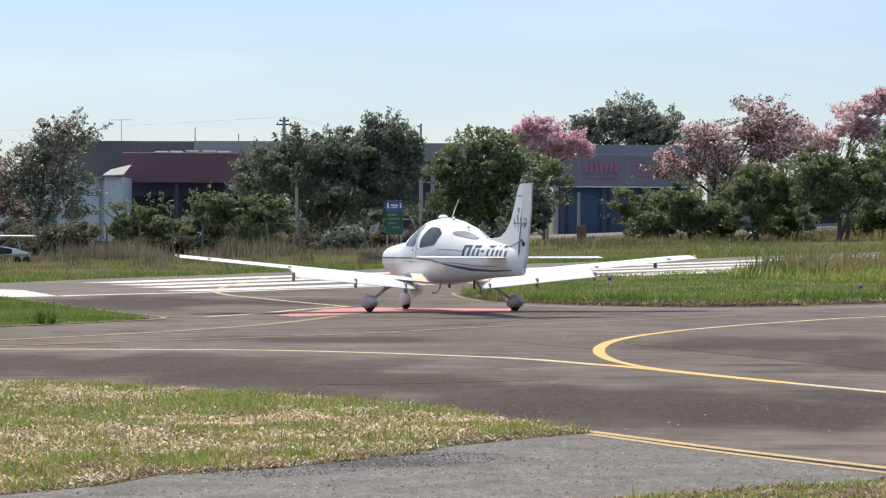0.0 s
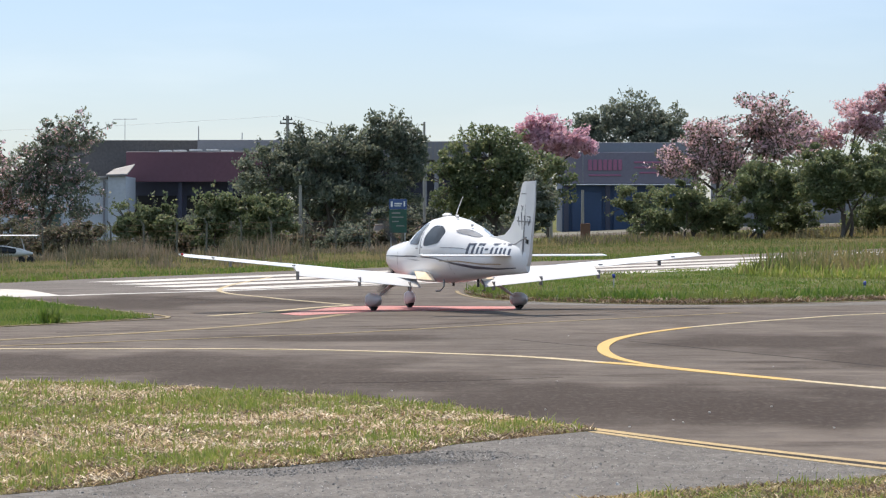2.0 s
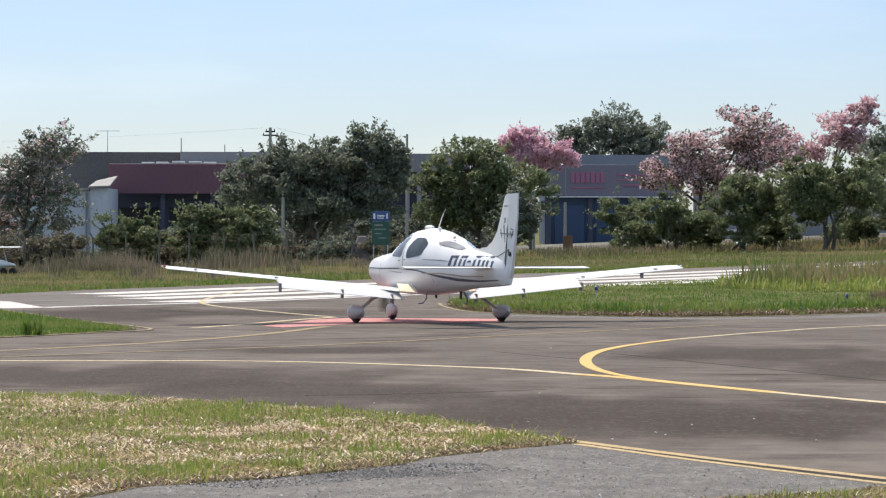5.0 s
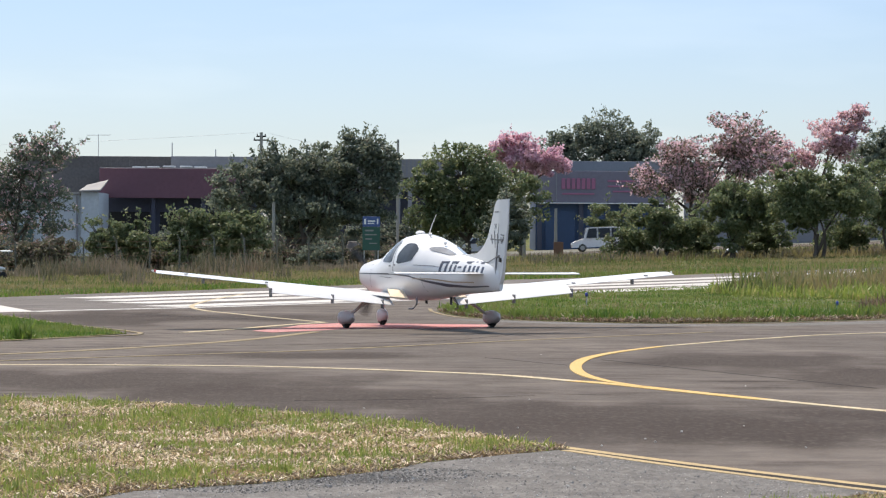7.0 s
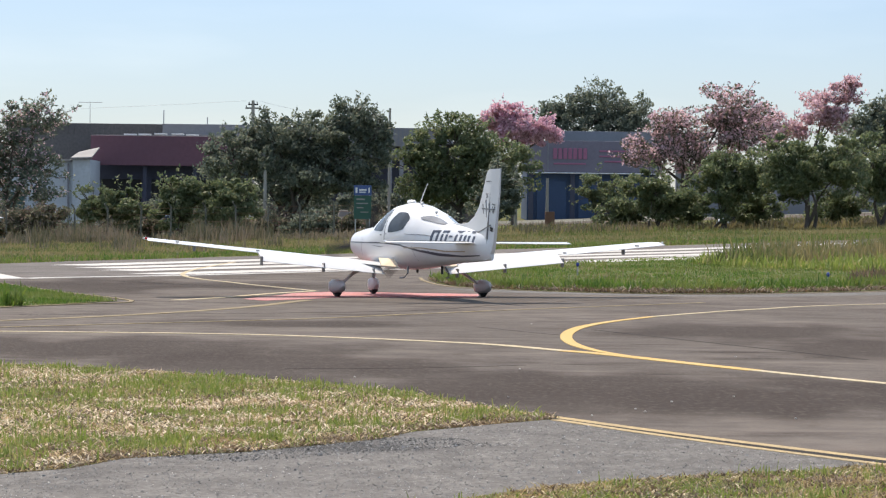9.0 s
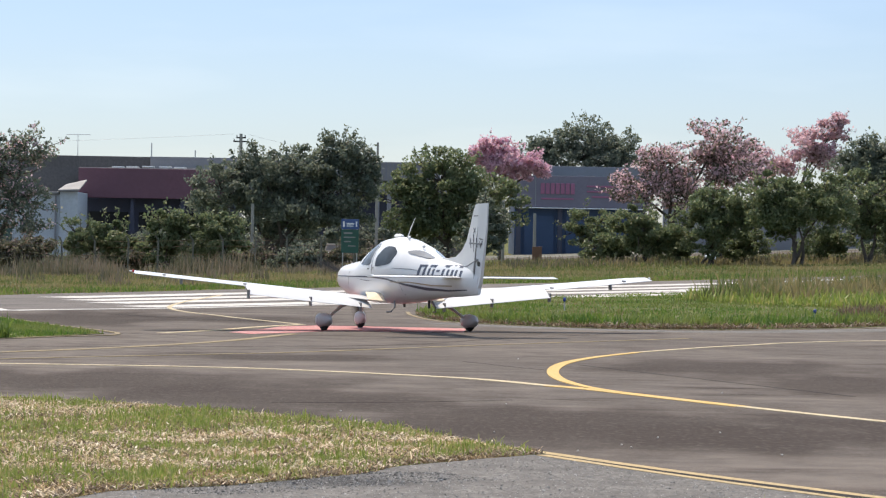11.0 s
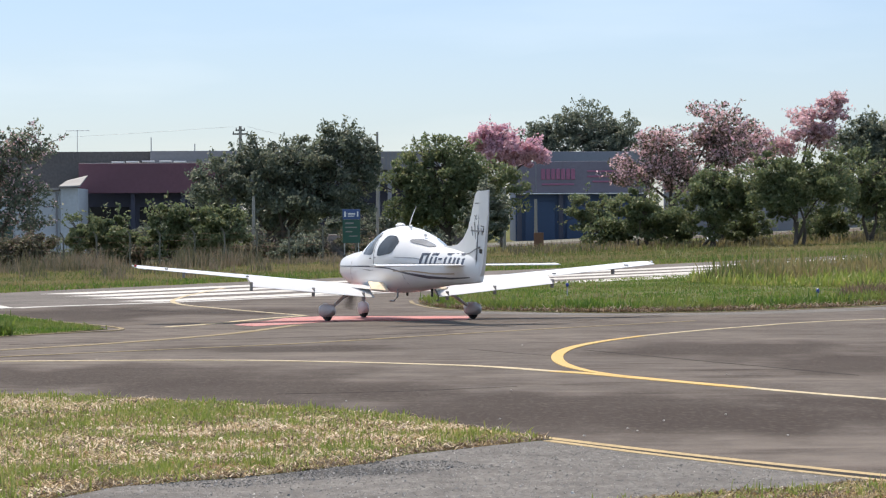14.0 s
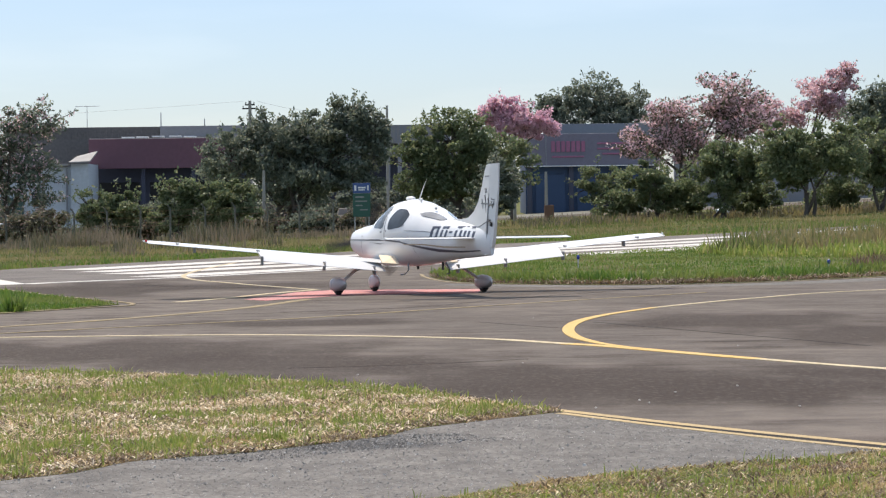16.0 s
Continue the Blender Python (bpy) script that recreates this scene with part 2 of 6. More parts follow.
M = dict(
    soil=surface("grassy_soil", (0.085, 0.095, 0.032), (0.145, 0.12, 0.055), 0.95, 0.25, 9.0, bump=0.4, c=(0.06, 0.075, 0.02), spec=0.1),
    straw_soil=surface("dry_grass_soil", (0.08, 0.10, 0.022), (0.24, 0.15, 0.075), 0.95, 0.85, 14.0, bump=0.5, c=(0.035, 0.028, 0.014), spec=0.1),
    tar=asphalt("asphalt", (0.067, 0.056, 0.050), (0.126, 0.106, 0.093), (0.136, 0.116, 0.102), (0.036, 0.026, 0.021), 0.92,
                [((1.6, 28.6), (3.6, 4.2)), ((-5.5, 37.0), (6.0, 3.4)), ((5.2, 44.5), (2.6, 4.0)), ((-7.6, 68.0), (2.4, 9.0)), ((-1.5, 33.5), (3.0, 3.0)), ((-4.6, 70.5), (4.0, 3.5)), ((3.2, 27.8), (3.2, 2.0)), ((6.2, 39.0), (2.0, 4.2)), ((-1.8, 46.0), (2.2, 1.6)), ((4.6, 30.2), (1.5, 1.3))]),
    tar_light=asphalt("worn_grey_asphalt", (0.080, 0.074, 0.070), (0.103, 0.095, 0.089), (0.21, 0.198, 0.186), (0.042, 0.039, 0.038), blots=[((-0.6, 21.3), (0.9, 0.5))], grit=22.0, streaks=False),
    tar_run=asphalt("runway_asphalt", (0.10, 0.088, 0.082), (0.13, 0.116, 0.108), (0.16, 0.147, 0.138), (0.06, 0.052, 0.05)),
    yellow=surface("yellow_road_paint", (0.58, 0.365, 0.15), (0.52, 0.365, 0.18), 0.9, 1.2, 26.0, bump=0.1, spec=0.15, c=(0.40, 0.28, 0.10)),
    yellow_pale=surface("worn_pale_yellow_paint", (0.56, 0.47, 0.33), (0.47, 0.40, 0.29), 0.9, 1.2, 22.0, bump=0.1, spec=0.15, c=(0.30, 0.24, 0.15)),
    yellow_tan=surface("dirty_tan_yellow_paint", (0.47, 0.35, 0.18), (0.40, 0.31, 0.18), 0.9, 1.2, 22.0, bump=0.1, spec=0.15, c=(0.28, 0.21, 0.12)),
    yellow_old=surface("faded_yellow_paint", (0.34, 0.26, 0.13), (0.22, 0.18, 0.11), 0.9, 1.6, 18.0, bump=0.1, spec=0.15, c=(0.16, 0.13, 0.10)),
    white_line=surface("worn_white_paint", (0.62, 0.60, 0.57), (0.46, 0.44, 0.42), 0.9, 0.8, 14.0, bump=0.1, spec=0.15, c=(0.36, 0.34, 0.32)),
    red_paint=surface("faded_red_paint", (0.58, 0.25, 0.24), (0.42, 0.30, 0.28), 0.9, 0.9, 12.0, bump=0.1, spec=0.15, c=(0.30, 0.10, 0.10)),
    seam=surface("black_tar_seam", (0.028, 0.024, 0.022), (0.04, 0.035, 0.032), 0.9, 2.0, 20.0, spec=0.1),
    concrete=surface("pale_concrete", (0.34, 0.32, 0.28), (0.25, 0.23, 0.20), 0.85, 1.0, 20.0),
    old_concrete=surface("mossy_weathered_concrete", (0.13, 0.125, 0.105), (0.20, 0.185, 0.16), 0.9, 2.0, 20.0, c=(0.07, 0.075, 0.055)),
    gate_green=surface("dark_green_gate_paint", (0.035, 0.075, 0.065), (0.045, 0.09, 0.075), 0.6, 0.8, 12.0),
    gel=surface("white_gelcoat", (0.61, 0.61, 0.62), (0.57, 0.57, 0.585), 0.32, 0.8, 6.0, bump=0.0, c=(0.62, 0.62, 0.62), coat=0.2),
    gel_grey=surface("grey_white_gelcoat", (0.47, 0.43, 0.41), (0.41, 0.37, 0.35), 0.4, 2.0, 9.0, bump=0.0, c=(0.40, 0.38, 0.38)),
    tan=surface("tan_walkway_grip", (0.74, 0.60, 0.44), (0.70, 0.56, 0.41), 0.8, 3.0, 60.0, bump=0.2),
    smoke=surface("tinted_window", (0.03, 0.034, 0.042), (0.045, 0.05, 0.055), 0.15, 1.0, 5.0, bump=0.0, spec=0.12),
    # these two greys paint sky reflection and see-through brightness onto opaque panes
    smoke_sheen=surface("pale_sheen_window", (0.17, 0.175, 0.185), (0.24, 0.245, 0.25), 0.10, 2.2, 5.0, bump=0.0, spec=0.5, c=(0.13, 0.135, 0.14)),
    smoke_sheen_mid=surface("mid_sheen_window", (0.075, 0.08, 0.09), (0.13, 0.132, 0.137), 0.15, 2.0, 5.0, bump=0.0, spec=0.15, c=(0.05, 0.054, 0.06)),
    dark_blue=surface("navy_vinyl", (0.03, 0.035, 0.06), (0.04, 0.045, 0.07), 0.4, 2.0, 20.0, bump=0.0),
    grey_trim=surface("grey_vinyl_stripe", (0.16, 0.16, 0.17), (0.2, 0.2, 0.2), 0.4, 2.0, 20.0, bump=0.0),
    seam_grey=surface("grey_panel_gap", (0.34, 0.34, 0.35), (0.40, 0.40, 0.40), 0.5, 2.0, 20.0, bump=0.0),
    gold=surface("tan_vinyl_stripe", (0.36, 0.28, 0.18), (0.3, 0.24, 0.16), 0.4, 2.0, 20.0, bump=0.0),
    rubber=surface("black_rubber", (0.018, 0.018, 0.018), (0.03, 0.028, 0.027), 0.8, 6.0, 50.0),
    metal=surface("brushed_metal", (0.45, 0.45, 0.46), (0.38, 0.38, 0.4), 0.35, 4.0, 60.0, metal=0.9, bump=0.05),
    black=surface("black_paint", (0.015, 0.014, 0.014), (0.022, 0.021, 0.02), 0.75, 3.0, 30.0, bump=0.05),
    redlens=surface("red_lens", (0.55, 0.03, 0.03), (0.5, 0.04, 0.04), 0.15, 3.0, 30.0, bump=0.0),
    bark=surface("grey_bark", (0.10, 0.08, 0.065), (0.06, 0.048, 0.04), 0.95, 2.0, 18.0, bump=0.5),
    brown_wall=surface("grey_brown_sheet_wall", (0.11, 0.10, 0.10), (0.14, 0.126, 0.122), 0.7, 0.25, 5.0),
    fascia=surface("maroon_fascia", (0.155, 0.062, 0.085), (0.13, 0.055, 0.075), 0.6, 0.3, 4.0),
    # shade under canopies and inside the open shop is put into this colour
    shade_wall=surface("shaded_blue_wall", (0.06, 0.065, 0.10), (0.05, 0.055, 0.078), 0.7, 0.3, 5.0),
    pale_wall=surface("pale_blue_white_wall", (0.46, 0.50, 0.54), (0.40, 0.43, 0.47), 0.8, 0.35, 6.0),
    grey_wall=surface("grey_plaster_wall", (0.25, 0.25, 0.265), (0.20, 0.20, 0.22), 0.85, 0.35, 6.0),
    roof=surface("fibre_cement_roof", (0.27, 0.26, 0.255), (0.20, 0.19, 0.19), 0.8, 0.4, 5.0),
    sign_wall=surface("lilac_grey_sign_panel", (0.175, 0.16, 0.20), (0.145, 0.135, 0.17), 0.6, 0.4, 6.0),
    letter=surface("plum_lettering", (0.34, 0.12, 0.20), (0.28, 0.11, 0.18), 0.6, 1.0, 6.0),
    blue_wall=surface("blue_painted_wall", (0.035, 0.07, 0.14), (0.028, 0.055, 0.105), 0.7, 0.4, 6.0),
    sign_blue=surface("blue_sign_face", (0.04, 0.09, 0.26), (0.04, 0.08, 0.22), 0.4, 1.0, 12.0),
    sign_green=surface("green_sign_face", (0.014, 0.085, 0.062), (0.014, 0.075, 0.052), 0.4, 1.0, 12.0),
    mud_wall=surface("weathered_brown_render", (0.20, 0.15, 0.125), (0.14, 0.11, 0.095), 0.9, 0.8, 8.0, c=(0.10, 0.085, 0.075)),
    white=surface("white_enamel", (0.78, 0.78, 0.78), (0.7, 0.7, 0.7), 0.35, 1.0, 12.0, coat=0.3),
    silver=surface("silver_car_paint", (0.50, 0.51, 0.53), (0.46, 0.47, 0.49), 0.3, 1.0, 12.0, metal=0.4, coat=0.6),
    lens_blue=surface("blue_lamp_glass", (0.03, 0.05, 0.30), (0.03, 0.04, 0.22), 0.15, 1.0, 12.0),
    rust=surface("rusty_wire", (0.20, 0.10, 0.06), (0.13, 0.07, 0.05), 0.8, 2.0, 12.0),
    leaf_dark=foliage("dark_green_leaves", (0.112, 0.14, 0.108), (0.155, 0.182, 0.135), (0.26, 0.27, 0.20), share=0.5),
    leaf_mid=foliage("mid_green_leaves", (0.108, 0.145, 0.074), (0.155, 0.19, 0.095), (0.23, 0.24, 0.13), share=0.5),
    leaf_brown=foliage("dull_green_brown_leaves", (0.10, 0.105, 0.07), (0.13, 0.13, 0.085), (0.22, 0.16, 0.14), share=0.5),
    blossom=foliage("pink_blossom", (0.70, 0.42, 0.51), (0.79, 0.55, 0.63), (0.42, 0.25, 0.28), share=0.5),
    blossom_pale=foliage("pale_pink_blossom", (0.74, 0.52, 0.57), (0.64, 0.43, 0.47), (0.28, 0.20, 0.18), share=0.5),
    blade_dry=foliage("mown_grass_and_straw", (0.12, 0.17, 0.03), (0.25, 0.30, 0.07), (0.46, 0.34, 0.18), patch=0.7, share=0.45),
    blade_green=foliage("lush_green_grass", (0.052, 0.115, 0.018), (0.135, 0.22, 0.034), (0.19, 0.225, 0.06), patch=0.3, share=0.45),
    blade_far=foliage("tall_field_grass", (0.085, 0.115, 0.030), (0.155, 0.178, 0.058), (0.265, 0.21, 0.105), patch=0.16, share=0.5),
    tuft=foliage("bright_green_tufts", (0.155, 0.21, 0.04), (0.28, 0.33, 0.08), (0.40, 0.36, 0.14), share=0.45),
    straw=foliage("cut_straw", (0.50, 0.35, 0.19), (0.80, 0.66, 0.46), (0.15, 0.09, 0.05), share=0.3),
    thatch=foliage("dead_grey_brown_thatch", (0.10, 0.07, 0.045), (0.20, 0.14, 0.09), (0.32, 0.22, 0.13), share=0.3),
    flake=foliage("bleached_dry_leaf", (0.56, 0.43, 0.29), (0.76, 0.65, 0.50), (0.40, 0.25, 0.12), share=0.25),
    chip=foliage("grey_road_aggregate", (0.17, 0.158, 0.146), (0.25, 0.235, 0.22), (0.46, 0.435, 0.41), share=0.0, rough=0.85),
    chip_dark=foliage("dark_bare_aggregate", (0.075, 0.072, 0.07), (0.14, 0.135, 0.13), (0.34, 0.33, 0.32), share=0.0, rough=0.85),
    weed=foliage("tall_dry_weeds", (0.075, 0.078, 0.045), (0.13, 0.118, 0.072), (0.21, 0.165, 0.12), patch=0.3, share=0.45),
)


# ---- building helpers ----
def rise(x, y):
    """Height of the ground: level apron, then a gentle slope that climbs towards +x."""
    return np.maximum(0.0, np.asarray(y, float) - 72.0) * (0.008 + 0.0003 * np.clip(x, -30.0, 40.0)) * np.where(np.asarray(y, float) > 400, 400.0 / np.maximum(1.0, y), 1.0)


def part(name, bm, material, parent=None, label="", smooth=False):
    me = bpy.data.meshes.new(name)
    bmesh.ops.recalc_face_normals(bm, faces=bm.faces)
    bm.to_mesh(me)
    bm.free()
    me.materials.append(M[material])
    if smooth:
        me.polygons.foreach_set("use_smooth", [True] * len(me.polygons))
        me.set_sharp_from_angle(angle=radians(38))
    ob = new(name, me)
    ob.parent = parent
    if label:
        ob["label"] = label
    return ob


def soup(name, verts, faces, material, parent=None, label=""):
    """One mesh from arrays of points and equal-sided faces."""
    me = bpy.data.meshes.new(name)
    me.from_pydata(verts.tolist(), [], faces.tolist())
    me.materials.append(M[material])
    ob = new(name, me)
    ob.parent = parent
    if label:
        ob["label"] = label
    return ob


def empty(name, m, label="", category="", group=""):
    ob = new(name)
    ob.empty_display_size = 0.2
    ob.matrix_world = m
    return tagged(ob, label, category, group)


def box(bm, x0, x1, y0, y1, z0, z1, bevel=0.0, m=None):
    r = bmesh.ops.create_cube(bm, size=1)
    for v in r["verts"]:
        v.co = Vector(((x0 + x1) / 2 + v.co.x * (x1 - x0), (y0 + y1) / 2 + v.co.y * (y1 - y0), (z0 + z1) / 2 + v.co.z * (z1 - z0)))
    if m is not None:
        bmesh.ops.transform(bm, matrix=m, verts=r["verts"])
    if bevel:
        es = list({e for v in r["verts"] for e in v.link_edges})
        bmesh.ops.bevel(bm, geom=es, offset=bevel, segments=2, affect="EDGES", profile=0.5)
    return bm


def tube(bm, pts, radii, sides=8, cap=True):
    """A tapered round bar along points."""
    rings = []
    pts = [Vector(p) for p in pts]
    for i, (p, r) in enumerate(zip(pts, radii)):
        d = (pts[min(i + 1, len(pts) - 1)] - pts[max(i - 1, 0)]).normalized()
        u = d.orthogonal().normalized() if abs(d.z) > 0.9 else d.cross(Vector((0, 0, 1))).normalized()
        w = d.cross(u)
        rings.append([bm.verts.new(p + r * (math.cos(a) * u + math.sin(a) * w)) for a in (2 * math.pi * k / sides for k in range(sides))])
    for a, b in zip(rings, rings[1:]):
        for k in range(sides):
            bm.faces.new((a[k], a[(k + 1) % sides], b[(k + 1) % sides], b[k]))
    if cap:
        bm.faces.new(rings[0][::-1])
        bm.faces.new(rings[-1])
    return bm


def loft(bm, rings, cap=True):
    rs = [[bm.verts.new(p) for p in r] for r in rings]
    k = len(rs[0])
    for a, b in zip(rs, rs[1:]):
        for i in range(k):
            bm.faces.new((a[i], a[(i + 1) % k], b[(i + 1) % k], b[i]))
    if cap:
        bm.faces.new(rs[0][::-1])
        bm.faces.new(rs[-1])
    return bm


def drape(name, outline, lift, material, cell=4.0, kind="structure", label="", parent=None):
    """A sheet with this outline laid over the ground."""
    bm = bmesh.new()
    vs = [bm.verts.new((x, y, 0)) for x, y in outline]
    es = [bm.edges.new((a, b)) for a, b in zip(vs, vs[1:] + vs[:1])]
    bmesh.ops.triangle_fill(bm, edges=es, use_beauty=True, normal=(0, 0, 1))
    xs, ys = [p[0] for p in outline], [p[1] for p in outline]
    for axis, lo, hi in ((0, min(xs), max(xs)), (1, min(ys), max(ys))):
        c = math.ceil(lo / cell) * cell
        while c < hi:
            co, no = ((c, 0, 0), (1, 0, 0)) if axis == 0 else ((0, c, 0), (0, 1, 0))
            bmesh.ops.bisect_plane(bm, geom=bm.verts[:] + bm.edges[:] + bm.faces[:], plane_co=co, plane_no=no, dist=1e-4)
            c += cell
    lift = 0.010 + (lift - 0.02) * 0.5
    for f in bm.faces:
        if f.normal.z < 0:
            f.normal_flip()
    for v in bm.verts:
        v.co.z = float(rise(v.co.x, v.co.y)) + lift
    skirt(bm)
    ob = part(name, bm, material, parent)
    return tagged(ob, label, "", "", kind)


def skirt(bm, deep=0.05):
    """Turn the rim of a sheet down into the ground."""
    rim = [e for e in bm.edges if e.is_boundary]
    e = bmesh.ops.extrude_edge_only(bm, edges=rim)
    for v in [g for g in e["geom"] if isinstance(g, bmesh.types.BMVert)]:
        v.co.z -= deep


def smooth_line(pts, step=0.5):
    """Points along a soft curve through the given ones."""
    p = [np.array(q, float) for q in pts]
    p = [2 * p[0] - p[1]] + p + [2 * p[-1] - p[-2]]
    out = []
    for a, b, c, d in zip(p, p[1:], p[2:], p[3:]):
        k = max(2, int(np.linalg.norm(c - b) / step))
        for i in range(k):
            t = i / k
            out.append(0.5 * ((2 * b) + (c - a) * t + (2 * a - 5 * b + 4 * c - d) * t * t + (3 * b - a - 3 * c + d) * t ** 3))
    return out + [p[-2]]


def ribbon(name, pts, width, lift, material, label="", widths=None):
    """A painted stripe of this width along a curve on the ground."""
    line = smooth_line(pts)
    lift = 0.010 + (lift - 0.02) * 0.5
    ws = np.interp(np.linspace(0, 1, len(line)), np.linspace(0, 1, len(widths)), widths) if widths else [width] * len(line)
    bm, last = bmesh.new(), None
    for i, q in enumerate(line):
        d = line[min(i + 1, len(line) - 1)] - line[max(i - 1, 0)]
        nrm = np.array((-d[1], d[0])) / np.linalg.norm(d) * ws[i] / 2
        pair = [bm.verts.new((*(q + s * nrm), float(rise(*(q + s * nrm))) + lift)) for s in (1, -1)]
        if last:
            bm.faces.new((last[0], last[1], pair[1], pair[0]))
        last = pair
    skirt(bm, 0.03)
    ob = part(name, bm, material)
    return tagged(ob, label, "", "", "structure")


def inside(poly, x, y):
    hit = np.zeros(len(x), bool)
    for (x0, y0), (x1, y1) in zip(poly, poly[1:] + poly[:1]):
        if y0 != y1:
            hit ^= ((y0 > y) != (y1 > y)) & (x < (x1 - x0) * (y - y0) / (y1 - y0) + x0)
    return hit


def scatter(poly, count, rng, clump=0.0, size=0.5):
    """Random places in a polygon, partly gathered in tufts."""
    lo, hi = np.min(poly, axis=0), np.max(poly, axis=0)
    got = np.zeros((0, 2))
    while len(got) < count:
        q = lo + rng.random((count * 2, 2)) * (hi - lo)
        if clump:
            seeds = lo + rng.random((max(4, int(count / 40)), 2)) * (hi - lo)
            k = rng.random(len(q)) < clump
            q[k] = seeds[rng.integers(0, len(seeds), k.sum())] + rng.normal(0, size, (k.sum(), 2))
        q = q[inside(poly, q[:, 0], q[:, 1])]
        got = np.vstack([got, q + rng.normal(0, 0.12 * size, q.shape)])
    return got[:count]


def blades(name, poly, count, height, width, material, label, seed, lift=0.03, lean=0.5, clump=0.4, size=0.3, keep=None):
    """Grass: thin bent blades, three points wide at the foot to a tip."""
    lift = lift * 0.5
    rng = np.random.default_rng(seed)
    q = scatter(poly, count, rng, clump, size)
    if keep:
        q = q[keep(q, rng)]
        count = len(q)
    h = height * np.minimum(2.2, rng.lognormal(0, 0.38, count))
    w = width * rng.uniform(0.6, 1.4, count)
    a = rng.random(count) * 2 * np.pi
    b = rng.random(count) * 2 * np.pi
    z = rise(q[:, 0], q[:, 1]) + lift
    foot = np.stack([q[:, 0], q[:, 1], z - 0.01], 1)
    side = np.stack([np.cos(a) * w / 2, np.sin(a) * w / 2, 0 * a], 1)
    off = (rng.uniform(0.90, 0.995, count) if lean > 1.5 else rng.uniform(0.72, 0.985, count) if lean > 0.9 else np.minimum(0.97, np.abs(rng.normal(0, lean, count)))) * h
    tilt = np.stack([np.cos(b) * off, np.sin(b) * off, np.sqrt(np.maximum(0.01 * h * h, h * h - off * off))], 1)
    mid = foot + tilt * np.array([0.35, 0.35, 0.62])
    v = np.stack([foot - side, foot + side, mid + side * 0.8, mid - side * 0.8, foot + tilt], 1).reshape(-1, 3)
    i = np.arange(count)[:, None] * 5
    f = np.concatenate([i + [0, 1, 2], i + [0, 2, 3], i + [3, 2, 4]])
    return tagged(soup(name, v, f, material), label, "grass", "", "stuff")


# ---- ground ----
def ground():
    xs = sorted({-3000, -1200, -500, -200, -100, *range(-60, 61, 4), -30, 40, 100, 200, 500, 1200, 3000})
    ys = sorted({-1500, -500, -150, -60, -20, *range(0, 272, 4), 330, 400, 600, 1200, 4500})
    bm = bmesh.new()
    g = [[bm.verts.new((x, y, float(rise(x, y)))) for x in xs] for y in ys]
    for r0, r1 in zip(g, g[1:]):
        for k in range(len(xs) - 1):
            bm.faces.new((r0[k], r0[k + 1], r1[k + 1], r1[k]))
    tagged(part("ground", bm, "soil"), "wide grassy airfield ground with dry patches", "", "", "structure")


NEAR_GRASS = [(-14.0, 34.0), (-4.92, 32.5), (-3.92, 32.07), (-2.94, 31.5), (-1.65, 30.14), (-0.7, 29.0), (0.0, 28.06), (0.51, 26.54), (0.87, 25.6), (1.26, 24.65), (0.69, 23.9), (0.0, 22.9), (-0.25, 22.1), (-1.14, 20.8), (-1.97, 20.1), (-2.23, 19.3), (-2.81, 18.56), (-5.5, 17.6), (-14.0, 15.0)]
CORNER_GRASS = [(-4.0, 14.5), (0.2, 17.3), (0.85, 18.35), (1.86, 19.26), (2.66, 19.71), (3.05, 20.17), (6.0, 21.6), (12.0, 22.6), (12.0, 8.0), (-4.0, 8.0)]
ISLE_RIGHT = [(0.39, 77.7), (0.62, 74.6), (1.06, 72.4), (1.94, 70.3), (3.3, 68.75), (4.56, 67.8), (5.55, 67.6), (7.64, 68.5), (10.9, 72.0), (16.0, 78.5), (40.0, 110.0), (70.0, 150.0), (70.0, 176.0), (40.0, 144.5), (17.7, 117.5), (10.3, 107.1), (5.42, 98.7), (1.69, 91.0), (0.48, 80.3)]
ISLE_LEFT = [(-5.71, 56.74), (-6.43, 54.5), (-7.07, 52.55), (-7.74, 51.2), (-12.0, 44.0), (-30.0, 38.0), (-40.0, 60.0), (-14.0, 76.5), (-11.04, 73.07), (-9.43, 67.9), (-7.77, 62.8)]
PAVED = [(-60.0, 4.0), (60.0, 4.0), (60.0, 100.0), (75.0, 150.0), (75.0, 214.0), (40.0, 164.5), (20.3, 136.0), (11.2, 127.0), (3.69, 120.5), (-6.0, 107.2), (-9.0, 101.5), (-11.5, 97.3), (-13.7, 90.6), (-30.0, 76.0), (-60.0, 60.0)]
RUNWAY = [(-60.0, 30.0), (-40.0, 60.2), (-14.0, 76.7), (-9.89, 74.6), (-9.15, 76.0), (-6.21, 79.4), (-2.38, 85.2), (1.69, 91.4), (5.42, 99.0), (10.3, 107.4), (17.7, 117.9), (40.0, 145.0), (70.0, 178.0), (75.0, 214.0), (40.0, 164.2), (20.3, 135.7), (11.2, 126.7), (3.69, 120.2), (-6.0, 106.9), (-9.0, 101.2), (-11.5, 97.0), (-13.7, 90.3), (-30.0, 75.7), (-60.0, 60.0)]
FRONT_LANE = [(-14.0, 15.8), (-5.5, 18.5), (-3.1, 19.5), (-2.4, 20.3), (-1.3, 21.8), (-0.2, 23.9), (0.60, 24.4), (1.26, 24.7), (2.0, 23.0), (2.7, 21.8), (3.5, 20.75), (6.0, 19.0), (14.0, 15.0), (14.0, 5.0), (-14.0, 5.0)]


